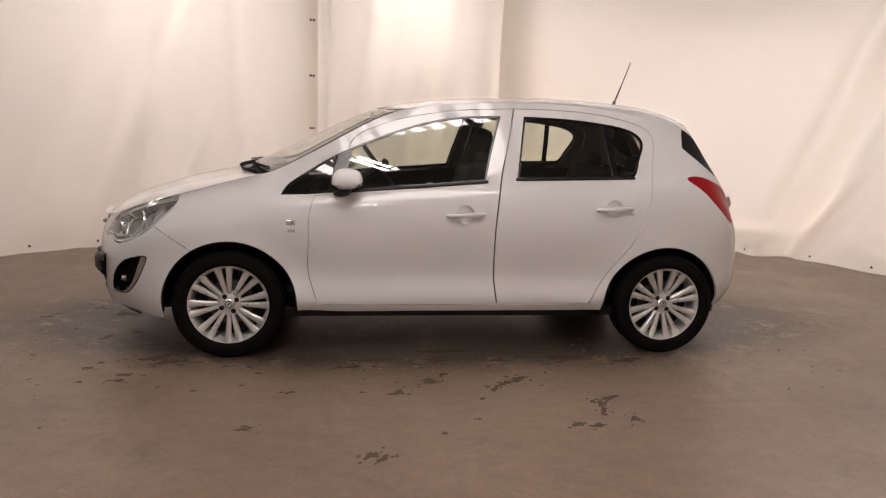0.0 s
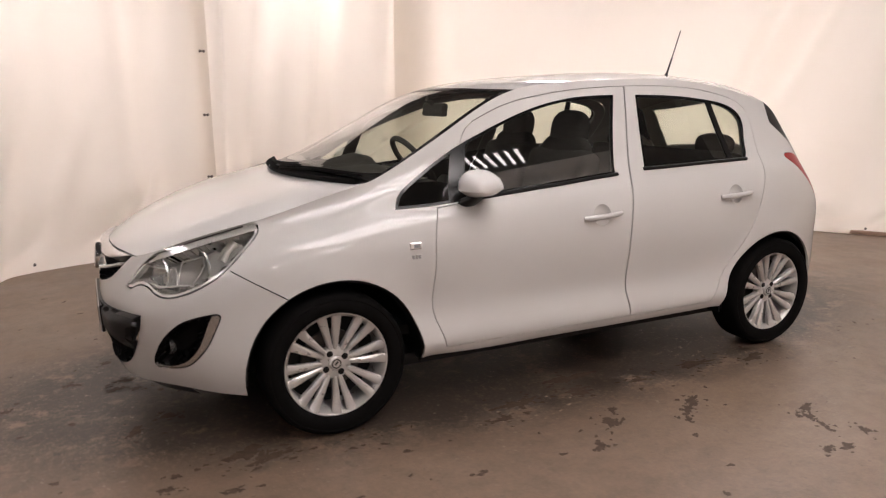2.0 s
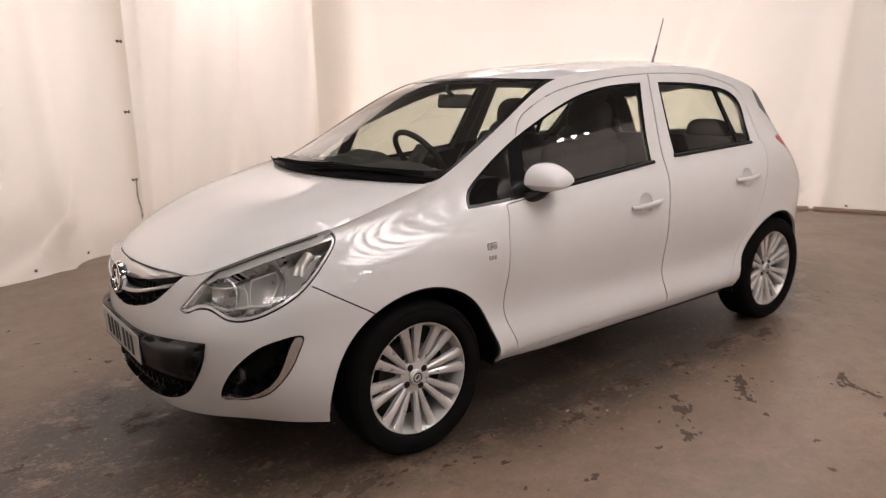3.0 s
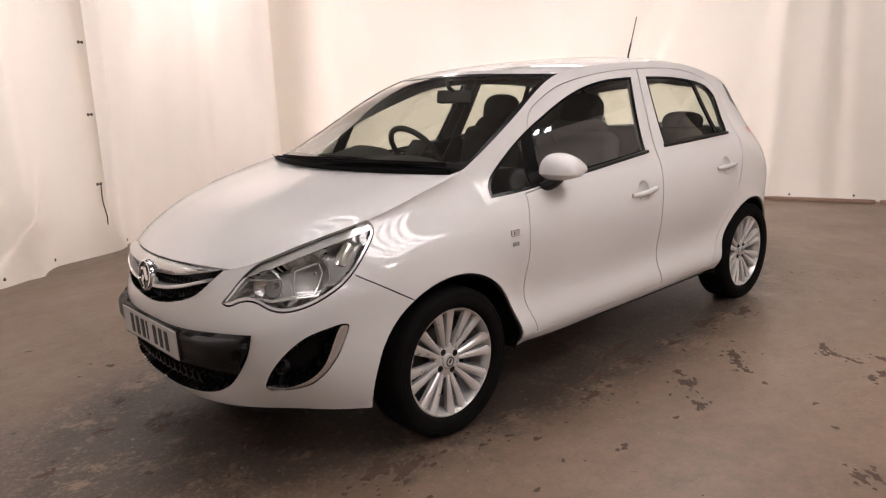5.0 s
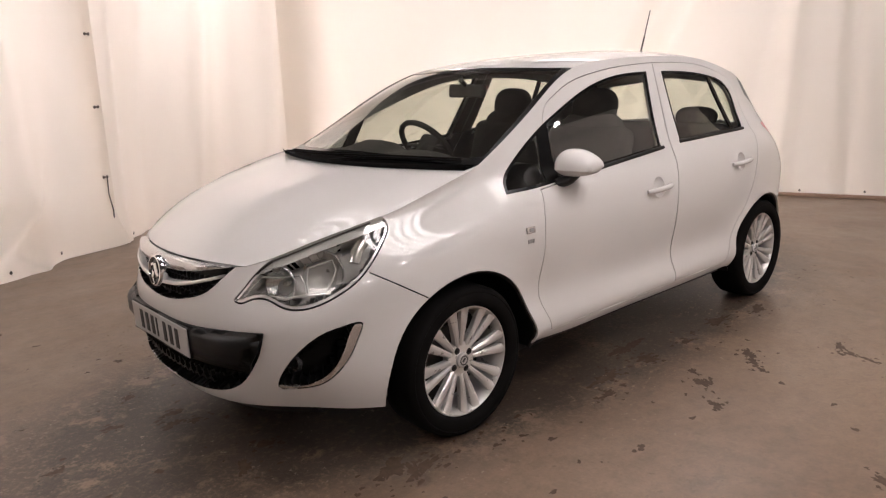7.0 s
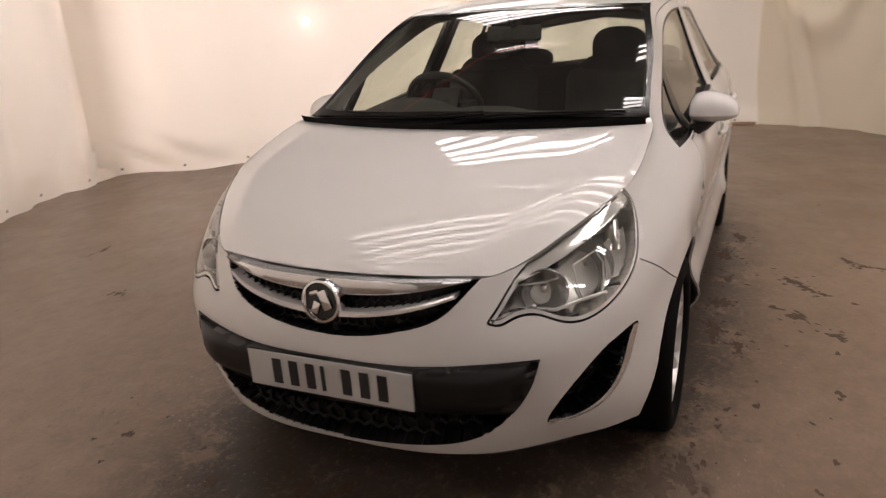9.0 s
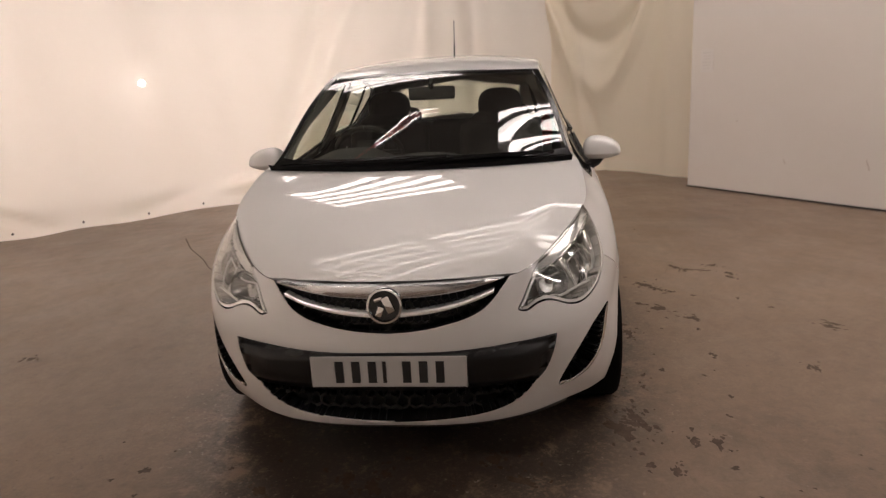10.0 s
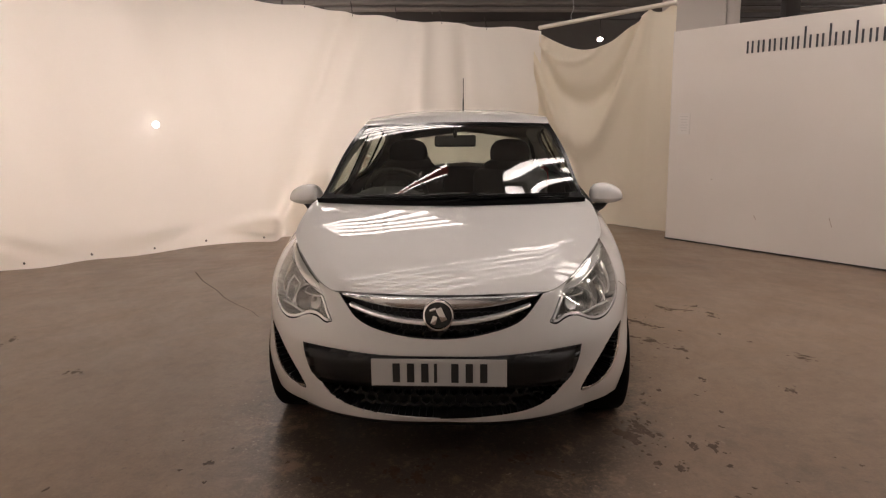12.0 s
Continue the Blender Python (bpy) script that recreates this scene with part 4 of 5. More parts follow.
skin.cut(rounded(FOG, 4), DIAG, "fog")
skin.cut(shrink(rounded(FOG, 4), .006), DIAG, "fog_in", ("fog",))
skin.cut(rounded(FOG_TRIM, 4), DIAG, "fog_trim", ("fog_in",))
skin.f = [(q, "fog" if lab == "fog_in" else lab) for q, lab in skin.f]
skin.cut(mixed(GRILLE, [0, 6, 7, 8]), YZ, "grille")
skin.cut(mixed(INTAKE, [0, 7, 8, 9]), YZ, "intake")
skin.cut([(-.7, .372), (-.30, .378), (.1, .38), (.1, 0), (-.7, 0)], YZ, "intake_low", ("intake",))
skin.f = [(q, "body" if lab in ("grille", "intake", "intake_low") and skin.v[q[0]][0] > 0 else lab) for q, lab in skin.f]
# windows, inner rim first: black border, then the glass
skin.cut(mixed(FRONT_WINDOW, [0, 4, 6]), XZ, "sash")
skin.cut(mixed(REAR_WINDOW, [0, 2, 12]), XZ, "rear_sash")
# doors
fd, rd = mixed(FRONT_DOOR, [0, 5, 7, 13, 21]), mixed(REAR_DOOR, [0, 2, 17])
skin.seam(fd, XZ, "front_door", "gap")
skin.seam(rd, XZ, "rear_door", "gap")
skin.cut(shrink(mixed(FRONT_WINDOW, [0, 4, 6]), .011), XZ, "front_glass", ("sash",))
skin.cut(shrink(mixed(REAR_WINDOW, [0, 2, 12]), .011), XZ, "rear_glass", ("rear_sash",))
skin.cut([(-.735, .90), (-.655, .90), (-.575, 1.22), (-.64, 1.22)], XZ, "sash", ("front_glass",))
skin.cut([(.905, 1.0), (.94, 1.0), (.90, 1.38), (.865, 1.38)], XZ, "rear_sash", ("rear_glass",))
skin.cut([(-1.2, .5), (-.70, .5), (-.70, 1.3), (-1.2, 1.3)], XZ, "quarter_glass", ("front_glass",))
skin.cut([(.92, .5), (1.3, .5), (1.3, 1.5), (.88, 1.5)], XZ, "quarter_glass", ("rear_glass",))
# handle bowls
BOWLS = ((.032, .820, .050), (.897, .866, .048))
skin.cut(circle(*BOWLS[0], 40), XZ, "bowl", ("front_door",))
skin.cut(circle(*BOWLS[1], 40), XZ, "bowl", ("rear_door",))
# front bumper and wing
skin.cut([(-2.4, 0), (-2.4, 1), (-1.70, 1), (-1.66, .73), (-1.640, .716), (-1.445, .598), (-1.40, .5), (-1.40, 0)], XZ, "front_bumper")
skin.cut([(-1.64, .716), (-1.445, .598), (-1.4475, .5945), (-1.6425, .7125)], XZ, "gap", ("front_bumper", "body"))
skin.cut([(-1.7, 0), (-.814, 0), (-.814, .45), (-.838, .70), (-.81, .93), (-1.2, 1.2), (-1.8, 1.2)], XZ, "front_wing")
# tail
skin.seam(rounded([(1.375, 1.040), (1.46, 1.052), (1.58, 1.02), (1.70, .95), (1.75, .80), (1.69, .775), (1.62, .83), (1.545, .90), (1.45, .985)], 5), XZ, "tail_lamp", "gap", width=.003)
skin.cut([(1.50, .60), (1.60, .648), (2.1, .655), (2.1, 0), (1.45, 0)], XZ, "rear_bumper")
skin.cut([(1.40, 1.33), (1.47, 1.30), (1.60, 1.12), (1.68, 1.03), (1.60, 1.057), (1.49, 1.135), (1.383, 1.215)], XZ, "rear_quarter")

car = new("car")
tagged(car, "white five-door hatchback with silver multi-spoke alloy wheels parked on concrete", "car")


def pair(name, label_key, mat, text="", lip=.012, push=0.0):
    return [shell(name, skin.panel(label_key, lip, push, s), mat, car, text) for s in (1, -1)]


def whole(name, label_key, mat, text="", lip=.012, push=0.0):
    return shell(name, joined(skin.panel(label_key, lip, push, 1), skin.panel(label_key, lip, push, -1)), mat, car, text)


whole("front_bumper", "front_bumper", PAINT, "white painted front bumper", .005)
pair("front_wing", "front_wing", PAINT, "", .02)
pair("body_side", "body", PAINT, "", .02)
doors = pair("front_door", "front_door", PAINT) + pair("rear_door", "rear_door", PAINT)
for i, s in enumerate((1, -1)):
    shell("window", bowed(skin.panel("front_glass", 0, .003, s), 15.2), GLASS, doors[i], "green-tinted side window")
    shell("window_trim", skin.panel("sash", .01, .0, s), GLOSS, doors[i], "black window surround")
    shell("window", skin.panel("rear_glass", 0, .003, s), GLASS, doors[2 + i], "green-tinted side window")
    shell("window_trim", skin.panel("rear_sash", .01, .0, s), GLOSS, doors[2 + i], "black window surround")
    shell("quarter_window", bowed(skin.panel("quarter_glass", 0, .003, s, lambda c: c[0] < 0), 25), GLASS, car, "small fixed front quarter window")
    shell("quarter_window", skin.panel("quarter_glass", 0, .003, s, lambda c: c[0] > 0), GLASS, doors[2 + i], "small fixed rear quarter window")
pair("tail_lamp", "tail_lamp", RED, "red tail lamp lens", .02)
whole("rear_bumper", "rear_bumper", PAINT, "", .02)
pair("rear_quarter_glass", "rear_quarter", BLACK, "dark wrapped edge of the rear window", .01)

# bonnet, windscreen, roof, tailgate
def half(k0, k1, trim=.004, soft=14, **kw):
    g = top_surface(side, k0, k1, **kw)
    edge = g[-1] - g[-2]
    g[-1] = g[-1] - edge * (trim / np.maximum(np.linalg.norm(edge, axis=1), 1e-6))[:, None]
    if k0 == 2:                                                              # the shut line behind the grille
        g[:, 0] += (g[:, 1] - g[:, 0]) * .22
    return Skin(g, "top", soft)


bonnet = half(2, 6, .006)
BON = joined(bonnet.panel("top", .02), bonnet.panel("top", .02, 0, -1))
shell("bonnet", BON, PAINT, car, "white painted bonnet")
roof = half(7, 14, .002, 5)
HEADER = rounded([(-.395, .0), (-.392, -.06), (-.375, -.25), (-.340, -.42), (-.285, -.56)], 6, False)
screen = np.concatenate([[(-1.6, .01)], [(-.395, .01)], HEADER, [(-.28, -.75), (-1.6, -.75)]])
roof.cut(screen, XY, "screen", ("top",))
BASE = [(-1.165, .01), (-1.15, -.25), (-1.10, -.45), (-1.015, -.62), (-.985, -.655), (-.62, -.598), (-.320, -.527), (-.372, -.42), (-.412, -.25), (-.430, -.06), (-.432, .01)]
roof.cut(mixed(BASE, [0, 4, 6, 10]), XY, "glass", ("screen",))
shell("roof", joined(roof.panel("top", .01), roof.panel("top", .01, 0, -1)), PAINT, car, "white painted roof")
shell("windscreen_border", joined(roof.panel("screen", .008), roof.panel("screen", .008, 0, -1)), GLOSS, car, "black printed border of the windscreen")
shell("windscreen", joined(roof.panel("glass", 0, .002), roof.panel("glass", 0, .002, -1)), GLASS, car, "green-tinted windscreen")
gate = half(14, 17, .002)
gate.cut([(0, 1.33), (-.47, 1.27), (-.50, 1.02), (0, 1.06), (.1, 1.06), (.1, 1.33)], YZ, "glass", ("top",))
shell("tailgate", joined(gate.panel("top", .01), gate.panel("top", .01, 0, -1)), PAINT, car)
shell("rear_window", joined(gate.panel("glass", 0, .002), gate.panel("glass", 0, .002, -1)), GLASS, car, "tinted rear window")

# cowl between bonnet and windscreen
a6, a7 = top_surface(side, 2, 6)[:, -1], top_surface(side, 7, 14)[:, 0]
rows = np.array([a6 + (a7 - a6) * t + np.array((0, 0, -.045 * math.sin(math.pi * min(1, t * 1.2)) - .012)) for t in np.linspace(-.3, 1.15, 9)])
rows = np.concatenate([rows[:, ::-1], (rows * (1, -1, 1))[:, 1:]], 1)
rows[..., 1] *= .965
link("cowl", rows.reshape(-1, 3), grid_faces(*rows.shape[:2]), MATT, car, label="black plastic scuttle under the windscreen")


# places on the body
def near(grid, u, w, axes):
    """The third coordinate of the surface over two given ones."""
    a, b, c, d = (grid[i : grid.shape[0] - 1 + i, j : grid.shape[1] - 1 + j].reshape(-1, 3) for i, j in ((0, 0), (1, 0), (1, 1), (0, 1)))
    tri = np.concatenate([np.stack([a, b, c], 1), np.stack([a, c, d], 1)])
    p, o = tri[:, :, axes], [k for k in range(3) if k not in axes][0]
    e1, e2, q = p[:, 1] - p[:, 0], p[:, 2] - p[:, 0], np.array((u, w)) - p[:, 0]
    det = e1[:, 0] * e2[:, 1] - e1[:, 1] * e2[:, 0]
    det = np.where(abs(det) < 1e-12, 1e-12, det)
    s, t = (q[:, 0] * e2[:, 1] - q[:, 1] * e2[:, 0]) / det, (e1[:, 0] * q[:, 1] - e1[:, 1] * q[:, 0]) / det
    ok = (s > -1e-4) & (t > -1e-4) & (s + t < 1.0002)
    if not ok.any():
        return None
    v = tri[:, 0, o] + s * (tri[:, 1, o] - tri[:, 0, o]) + t * (tri[:, 2, o] - tri[:, 0, o])
    return float(v[ok].min())


nose = side[:, : UK[5] + 1]


def nose_x(y, z):
    x = near(nose, -abs(y), z, [1, 2])
    return -2.03 if x is None else x


def side_y(x, z):
    return near(side, x, z, [0, 2])


def dish(x, z, r, depth, s):
    """A shallow round bowl pressed into the door."""
    bm, rows, n = bmesh.new(), [], 40
    for t in (1, .97, .9, .75, .55, .3, .08):
        rows.append([])
        for k in range(n):
            a = 2 * math.pi * k / n
            px, pz = x + r * t * math.cos(a), z + r * t * math.sin(a)
            rows[-1].append(bm.verts.new((px, (side_y(px, pz) + depth * (1 - t ** 2.6)) * s, pz)))
    for p, q in zip(rows[:-1], rows[1:]):
        for k in range(n):
            bm.faces.new((p[k], p[(k + 1) % n], q[(k + 1) % n], q[k]))
    bm.faces.new(rows[-1])
    return bm


for i, s in enumerate((1, -1)):
    for (x, z, r), door in zip(BOWLS, (doors[i], doors[2 + i])):
        part("handle_recess", dish(x, z, r, .020, s), PAINT, door, "", 80)


def ribbon(y1, low, high, out, depth, n=41):
    """A bar across the nose between two heights, proud of the body by out."""
    bm = bmesh.new()
    rows = []
    for y in np.linspace(-y1, y1, n):
        a, b = low(abs(y)), high(abs(y))
        x = nose_x(y, min((a + b) / 2, .722))
        ring = [(depth, a), (-out * .6, a), (-out, a + (b - a) * .2), (-out, b - (b - a) * .3), (-out * .5, b), (depth, b)]
        rows.append([bm.verts.new((x + dx, y, z)) for dx, z in ring])
    for r, s in zip(rows[:-1], rows[1:]):
        for k in range(6):
            bm.faces.new((r[k], r[(k + 1) % 6], s[(k + 1) % 6], s[k]))
    bm.faces.new(rows[0])
    bm.faces.new(rows[-1])
    return bm


# upper grille
grille = recess("grille", "grille", .045, BLACK, car, "black honeycomb grille with chrome bars", (1, -1))
part("chrome_bar", ribbon(.385, lambda y: .694 + .040 * (y / .385) ** 2.2, lambda y: .7365, .012, .03), SATIN, grille, "broad chrome bar under the bonnet edge")
part("chrome_bar", ribbon(.352, lambda y: .634 + .058 * (y / .352) ** 2, lambda y: .650 + .054 * (y / .352) ** 2, .012, .03), BRIGHT, grille, "slim curved chrome bar")


def honeycomb(bm, z0, z1, y1, pitch, inside, back, thick=.0035):
    row = 0
    z = z0
    while z < z1:
        y = -y1 + (row % 2) * pitch / 2
        while y < y1:
            if inside(y, z):
                x = nose_x(y, z) + back
                for a in (90, 210, 330):
                    c = Vector((x, y, z)) + Vector((0, math.cos(radians(a)), math.sin(radians(a)))) * pitch * .29
                    box(bm, (.014, pitch * .58, thick), c, pose(0, 0, 0, a, 0, 0))
            y += pitch
        z += pitch * .866
        row += 1


bm = bmesh.new()
honeycomb(bm, .59, .70, .36, .026, lambda y, z: z > .592 + .80 * y * y and z < .69, .025)
tagged(part("honeycomb", bm, BLACK, grille), kind="stuff")

# badge: a plain chrome roundel
bx = nose_x(0, .676) - .014
bm = bmesh.new()
lathe(bm, [(.060, -.02), (.061, .004), (.058, .010), (.052, .011), (.049, .006), (.048, .004)], (bx, 0, .676), pose(0, 0, 0, 0, -84, 0), 40)
badge = part("badge", bm, CHROME, car, "round chrome badge ring")
bm = bmesh.new()
lathe(bm, [(.0, .003), (.049, .003), (.049, 0)], (bx, 0, .676), pose(0, 0, 0, 0, -84, 0), 32)
part("badge_field", bm, GLOSS, badge, "black field of the badge")
bm = bmesh.new()
t = pose(bx, 0, .676, 0, -84, 0)
for y, z, w, h, a in ((-.012, .004, .026, .055, 25), (.016, -.018, .020, .034, -20), (.020, .022, .028, .012, 20)):
    box(bm, (h, w, .008), t @ Vector((z, y, .006)), pose(0, 0, 0, 0, -84, 0) @ pose(0, 0, 0, 0, 0, a), .003)
part("badge_emblem", bm, CHROME, badge, "plain raised chrome shapes")

# lower intake, upper band of smooth plastic and mesh below
band = joined(skin.panel("intake", .02, -.004), skin.panel("intake", .02, -.004, -1))
reach, tall = np.clip(abs(band[0][:, 1]) / .545, 0, 1), np.clip((band[0][:, 2] - .38) / .04, 0, 1) * np.clip((.525 - band[0][:, 2]) / .03, 0, 1)
band[0][:, 0] -= (.010 + .055 * reach ** 2 * np.clip((1 - reach) / .22, 0, 1)) * tall         # the band stands proud and runs straighter than the bumper
bm = bmesh.new()
made = [bm.verts.new(tuple(map(float, p))) for p in band[0]]
for q in band[1]:
    bm.faces.new([made[i] for i in q])
bmesh.ops.remove_doubles(bm, verts=bm.verts[:], dist=.0003)
intake = part("lower_intake", bm, BLACK, car, "black plastic band in the bumper", 40)
recess("intake_hollow", "intake_low", .05, BLACK, intake, "", (1, -1))
bm = bmesh.new()
honeycomb(bm, .276, .372, .43, .044, lambda y, z: z > .276 + .42 * y * y and z < .366, .026, .009)
tagged(part("mesh", bm, MESH, intake, "black honeycomb intake mesh"), kind="stuff")

# number plate
bm = bmesh.new()
box(bm, (.006, .52, .111), (-2.096, 0, .453), pose(0, 0, 0, 0, -2, 0), .002, 1)
plate = part("number_plate", bm, WHITE, car, "white reflective number plate with dark bars")
bm = bmesh.new()
box(bm, (.012, .524, .115), (-2.0885, 0, .453), pose(0, 0, 0, 0, -2, 0), .003, 1)
part("plate_holder", bm, BLACK, plate)
for y in (.163, .108, .053, .012, -.062, -.117, -.172):
    bm = bmesh.new()
    box(bm, (.002, .028 if y != .012 else .012, .076), (-2.1002, y, .453), pose(0, 0, 0, 0, -2, 0))
    part("plate_bar", bm, INK, plate, "plain dark bar")
for z in (.401, .505):
    bm = bmesh.new()
    box(bm, (.001, .508, .0022), (-2.0998 + (z - .453) * .035, 0, z), pose(0, 0, 0, 0, -2, 0))
    part("plate_border", bm, INK, plate)

# fog recesses and headlights
lamp_skin = skin.panel("lamp", 0, 0, 1)


def on_lamp(u, z, deep, s):
    """A point behind the lamp glass: u runs along x - y, z is its height."""
    v, _, n = (np.array(a) if k != 1 else a for k, a in enumerate(lamp_skin))
    d = np.hypot(v[:, 0] - v[:, 1] - u, v[:, 2] - z)
    near_by = np.argsort(d)[:5]
    w = 1 / (d[near_by] + .002) ** 2
    w = (w / w.sum())[:, None]
    p = (v[near_by] * w).sum(0) - deep * (n[near_by] * w).sum(0)
    return Vector((p[0], p[1] * s, p[2]))


for s in (1, -1):
    fog = recess("fog_recess", "fog", .05, MATT, car, "black fog lamp recess", (s,))
    shell("chrome_trim", skin.panel("fog_trim", .014, -.002, s), SATIN, fog, "chrome blade beside the fog lamp")
    at = (-1.868, -.575 * s, .402)
    bm = bmesh.new()
    turn = pose(0, 0, 0, 0, -90, 22 * s)
    lathe(bm, [(.0, -.03), (.022, -.02), (.033, .006), (.036, .008), (.037, -.03)], at, turn, 28)
    lamp = part("fog_lamp", bm, SATIN, fog, "round silvered fog lamp")
    bm = bmesh.new()
    lathe(bm, [(.0, .012), (.020, .010), (.033, .005)], at, turn, 24)
    part("fog_lens", bm, LENS, lamp)
    head = recess("headlight", "lamp", .060, SILVER, car, "clear headlight with chrome reflectors", (s,))
    shell("headlight_cover", skin.panel("lamp", .004, -.002, s), LENS, head, "clear plastic cover")
    shell("headlight_rim", skin.panel("headlight", .012, .001, s), BRIGHT, head, "bright rim round the lamp")
    shell("headlight_brow", skin.panel("brow", .03, .012, s), BRIGHT, head, "bright chrome brow strip")
    shell("brow_cover", skin.panel("brow", .004, -.002, s), LENS, head, "clear plastic cover")
    for row, back in ((1, .004), (0, .016)):
        line = [p + np.array((back, back * .6, -.012 if row == 0 else -.004)) for p in side[row, UK[2]:UK[6]] if -1.47 < p[0] - p[1] < -.88]
        bm = bmesh.new()
        tube(bm, [(p[0], p[1] * s, p[2]) for p in line], .0035, 6)
        part("brow_line", bm, STEEL, head, "dark line in the lamp")
    for (x, y, z), r, turn_deg in (((-1.862, -.545, .680), .058, 20), ((-1.738, -.622, .712), .072, 28)):
        turn = pose(0, 0, 0, 0, -84, turn_deg * s)
        bm = bmesh.new()
        lathe(bm, [(.012, -.045), (.3 * r, -.04), (.62 * r, -.025), (.86 * r, -.006), (r, .008), (1.06 * r, .012), (1.08 * r, .004)], (x, y * s, z), turn, 36)
        bowl = part("reflector", bm, SATIN, head, "chrome reflector bowl")
        bm = bmesh.new()
        lathe(bm, [(.0, -.012), (.010, -.016), (.011, -.04)], (x, y * s, z), turn, 16)
        part("bulb", bm, CLEAR_WHITE, bowl)
    # bright edges of the two reflector cells, the ledge under them and the plate of the indicator
    for name, line, thick in (("lamp_ledge", ((-1.53, .638), (-1.42, .643), (-1.30, .649), (-1.19, .657), (-1.08, .666)), .0055),
                              ("cell_edge", ((-1.505, .645), (-1.47, .680), (-1.425, .703), (-1.33, .712), (-1.225, .720), (-1.205, .700), (-1.195, .662)), .0032),
                              ("cell_edge", ((-1.185, .662), (-1.19, .70), (-1.185, .742), (-1.12, .757), (-1.07, .763), (-1.055, .735), (-1.07, .70), (-1.09, .670)), .0032)):
        bm = bmesh.new()
        tube(bm, [on_lamp(u, z, .020, s) for u, z in line], thick, 8)
        part(name, bm, BRIGHT, head)
    bm = bmesh.new()
    grid = [[bm.verts.new(on_lamp(u0 + (u1 - u0) * e, z0 + (z1 - z0) * e, .024, s)) for e in np.linspace(0, 1, 5)]
            for u0, z0, u1, z1 in ((-1.045, .69, -.945, .715), (-1.035, .735, -.915, .760), (-1.02, .775, -.885, .800))]
    for a, b in zip(grid[:-1], grid[1:]):
        for k in range(4):
            bm.faces.new((a[k], a[k + 1], b[k + 1], b[k]))
    bmesh.ops.solidify(bm, geom=bm.faces[:], thickness=.003)
    part("indicator_plate", bm, BRIGHT, head, "silvered plate behind the indicator")
    bm = bmesh.new()
    p0, p1 = Vector((-1.60, -.662 * s, .80)), Vector((-1.655, -.682 * s, .735))
    tube(bm, [p0, (p0 + p1) / 2 + Vector((-.01, 0, 0)), p1], .022, 14)
    part("indicator", bm, CLEAR_WHITE, head, "silvered indicator bulb housing")

# arches: dark liners that follow the lip of the body
for x, z, r in ARCHES:
    angles = np.linspace(-.10, math.pi + .10, 46)
    edge = []
    for a in angles:
        px, pz = x + (r + .006) * math.cos(a), z + (r + .006) * math.sin(a)
        edge.append(side_y(px, max(pz, .275)) or -.80)
    for s in (1, -1):
        rows = [[(x + (r + .002) * math.cos(a), (e + .006) * s, z + (r + .002) * math.sin(a)) for a, e in zip(angles, edge)],
                [(x + (r - .012) * math.cos(a), (e + .012) * s, z + (r - .012) * math.sin(a)) for a, e in zip(angles, edge)],
                [(x + (r + .004) * math.cos(a), (e + .03) * s, z + (r + .004) * math.sin(a)) for a, e in zip(angles, edge)],
                [(x + r * math.cos(a), -.48 * s, z + r * math.sin(a)) for a in angles],
                [(x + .02 * math.cos(a), -.47 * s, z + .02 * math.sin(a)) for a in angles]]
        g = np.array(rows)
        link("wheel_arch_liner", g.reshape(-1, 3), grid_faces(*g.shape[:2]), BLACK, car, label="black plastic wheel arch liner")
# underside
bm = bmesh.new()
box(bm, (2.0, 1.5, .06), (0, 0, .24), None, .02)
box(bm, (.42, 1.0, .08), (-1.66, 0, .235), None, .03)
box(bm, (.40, 1.0, .10), (1.58, 0, .31), None, .03)
box(bm, (3.2, .86, .10), (0, 0, .27), None, .03)
part("underbody", bm, BLACK, car, "black underside of the car")
spoil = np.array([[(nose_x(y, .250) + .03 + .05 * t, y, .232 - .045 * t) for y in np.linspace(-.60, .60, 41)] for t in (0, .5, 1)])
link("front_spoiler", spoil.reshape(-1, 3), grid_faces(*spoil.shape[:2]), BLACK, car, label="black flexible lip under the bumper")


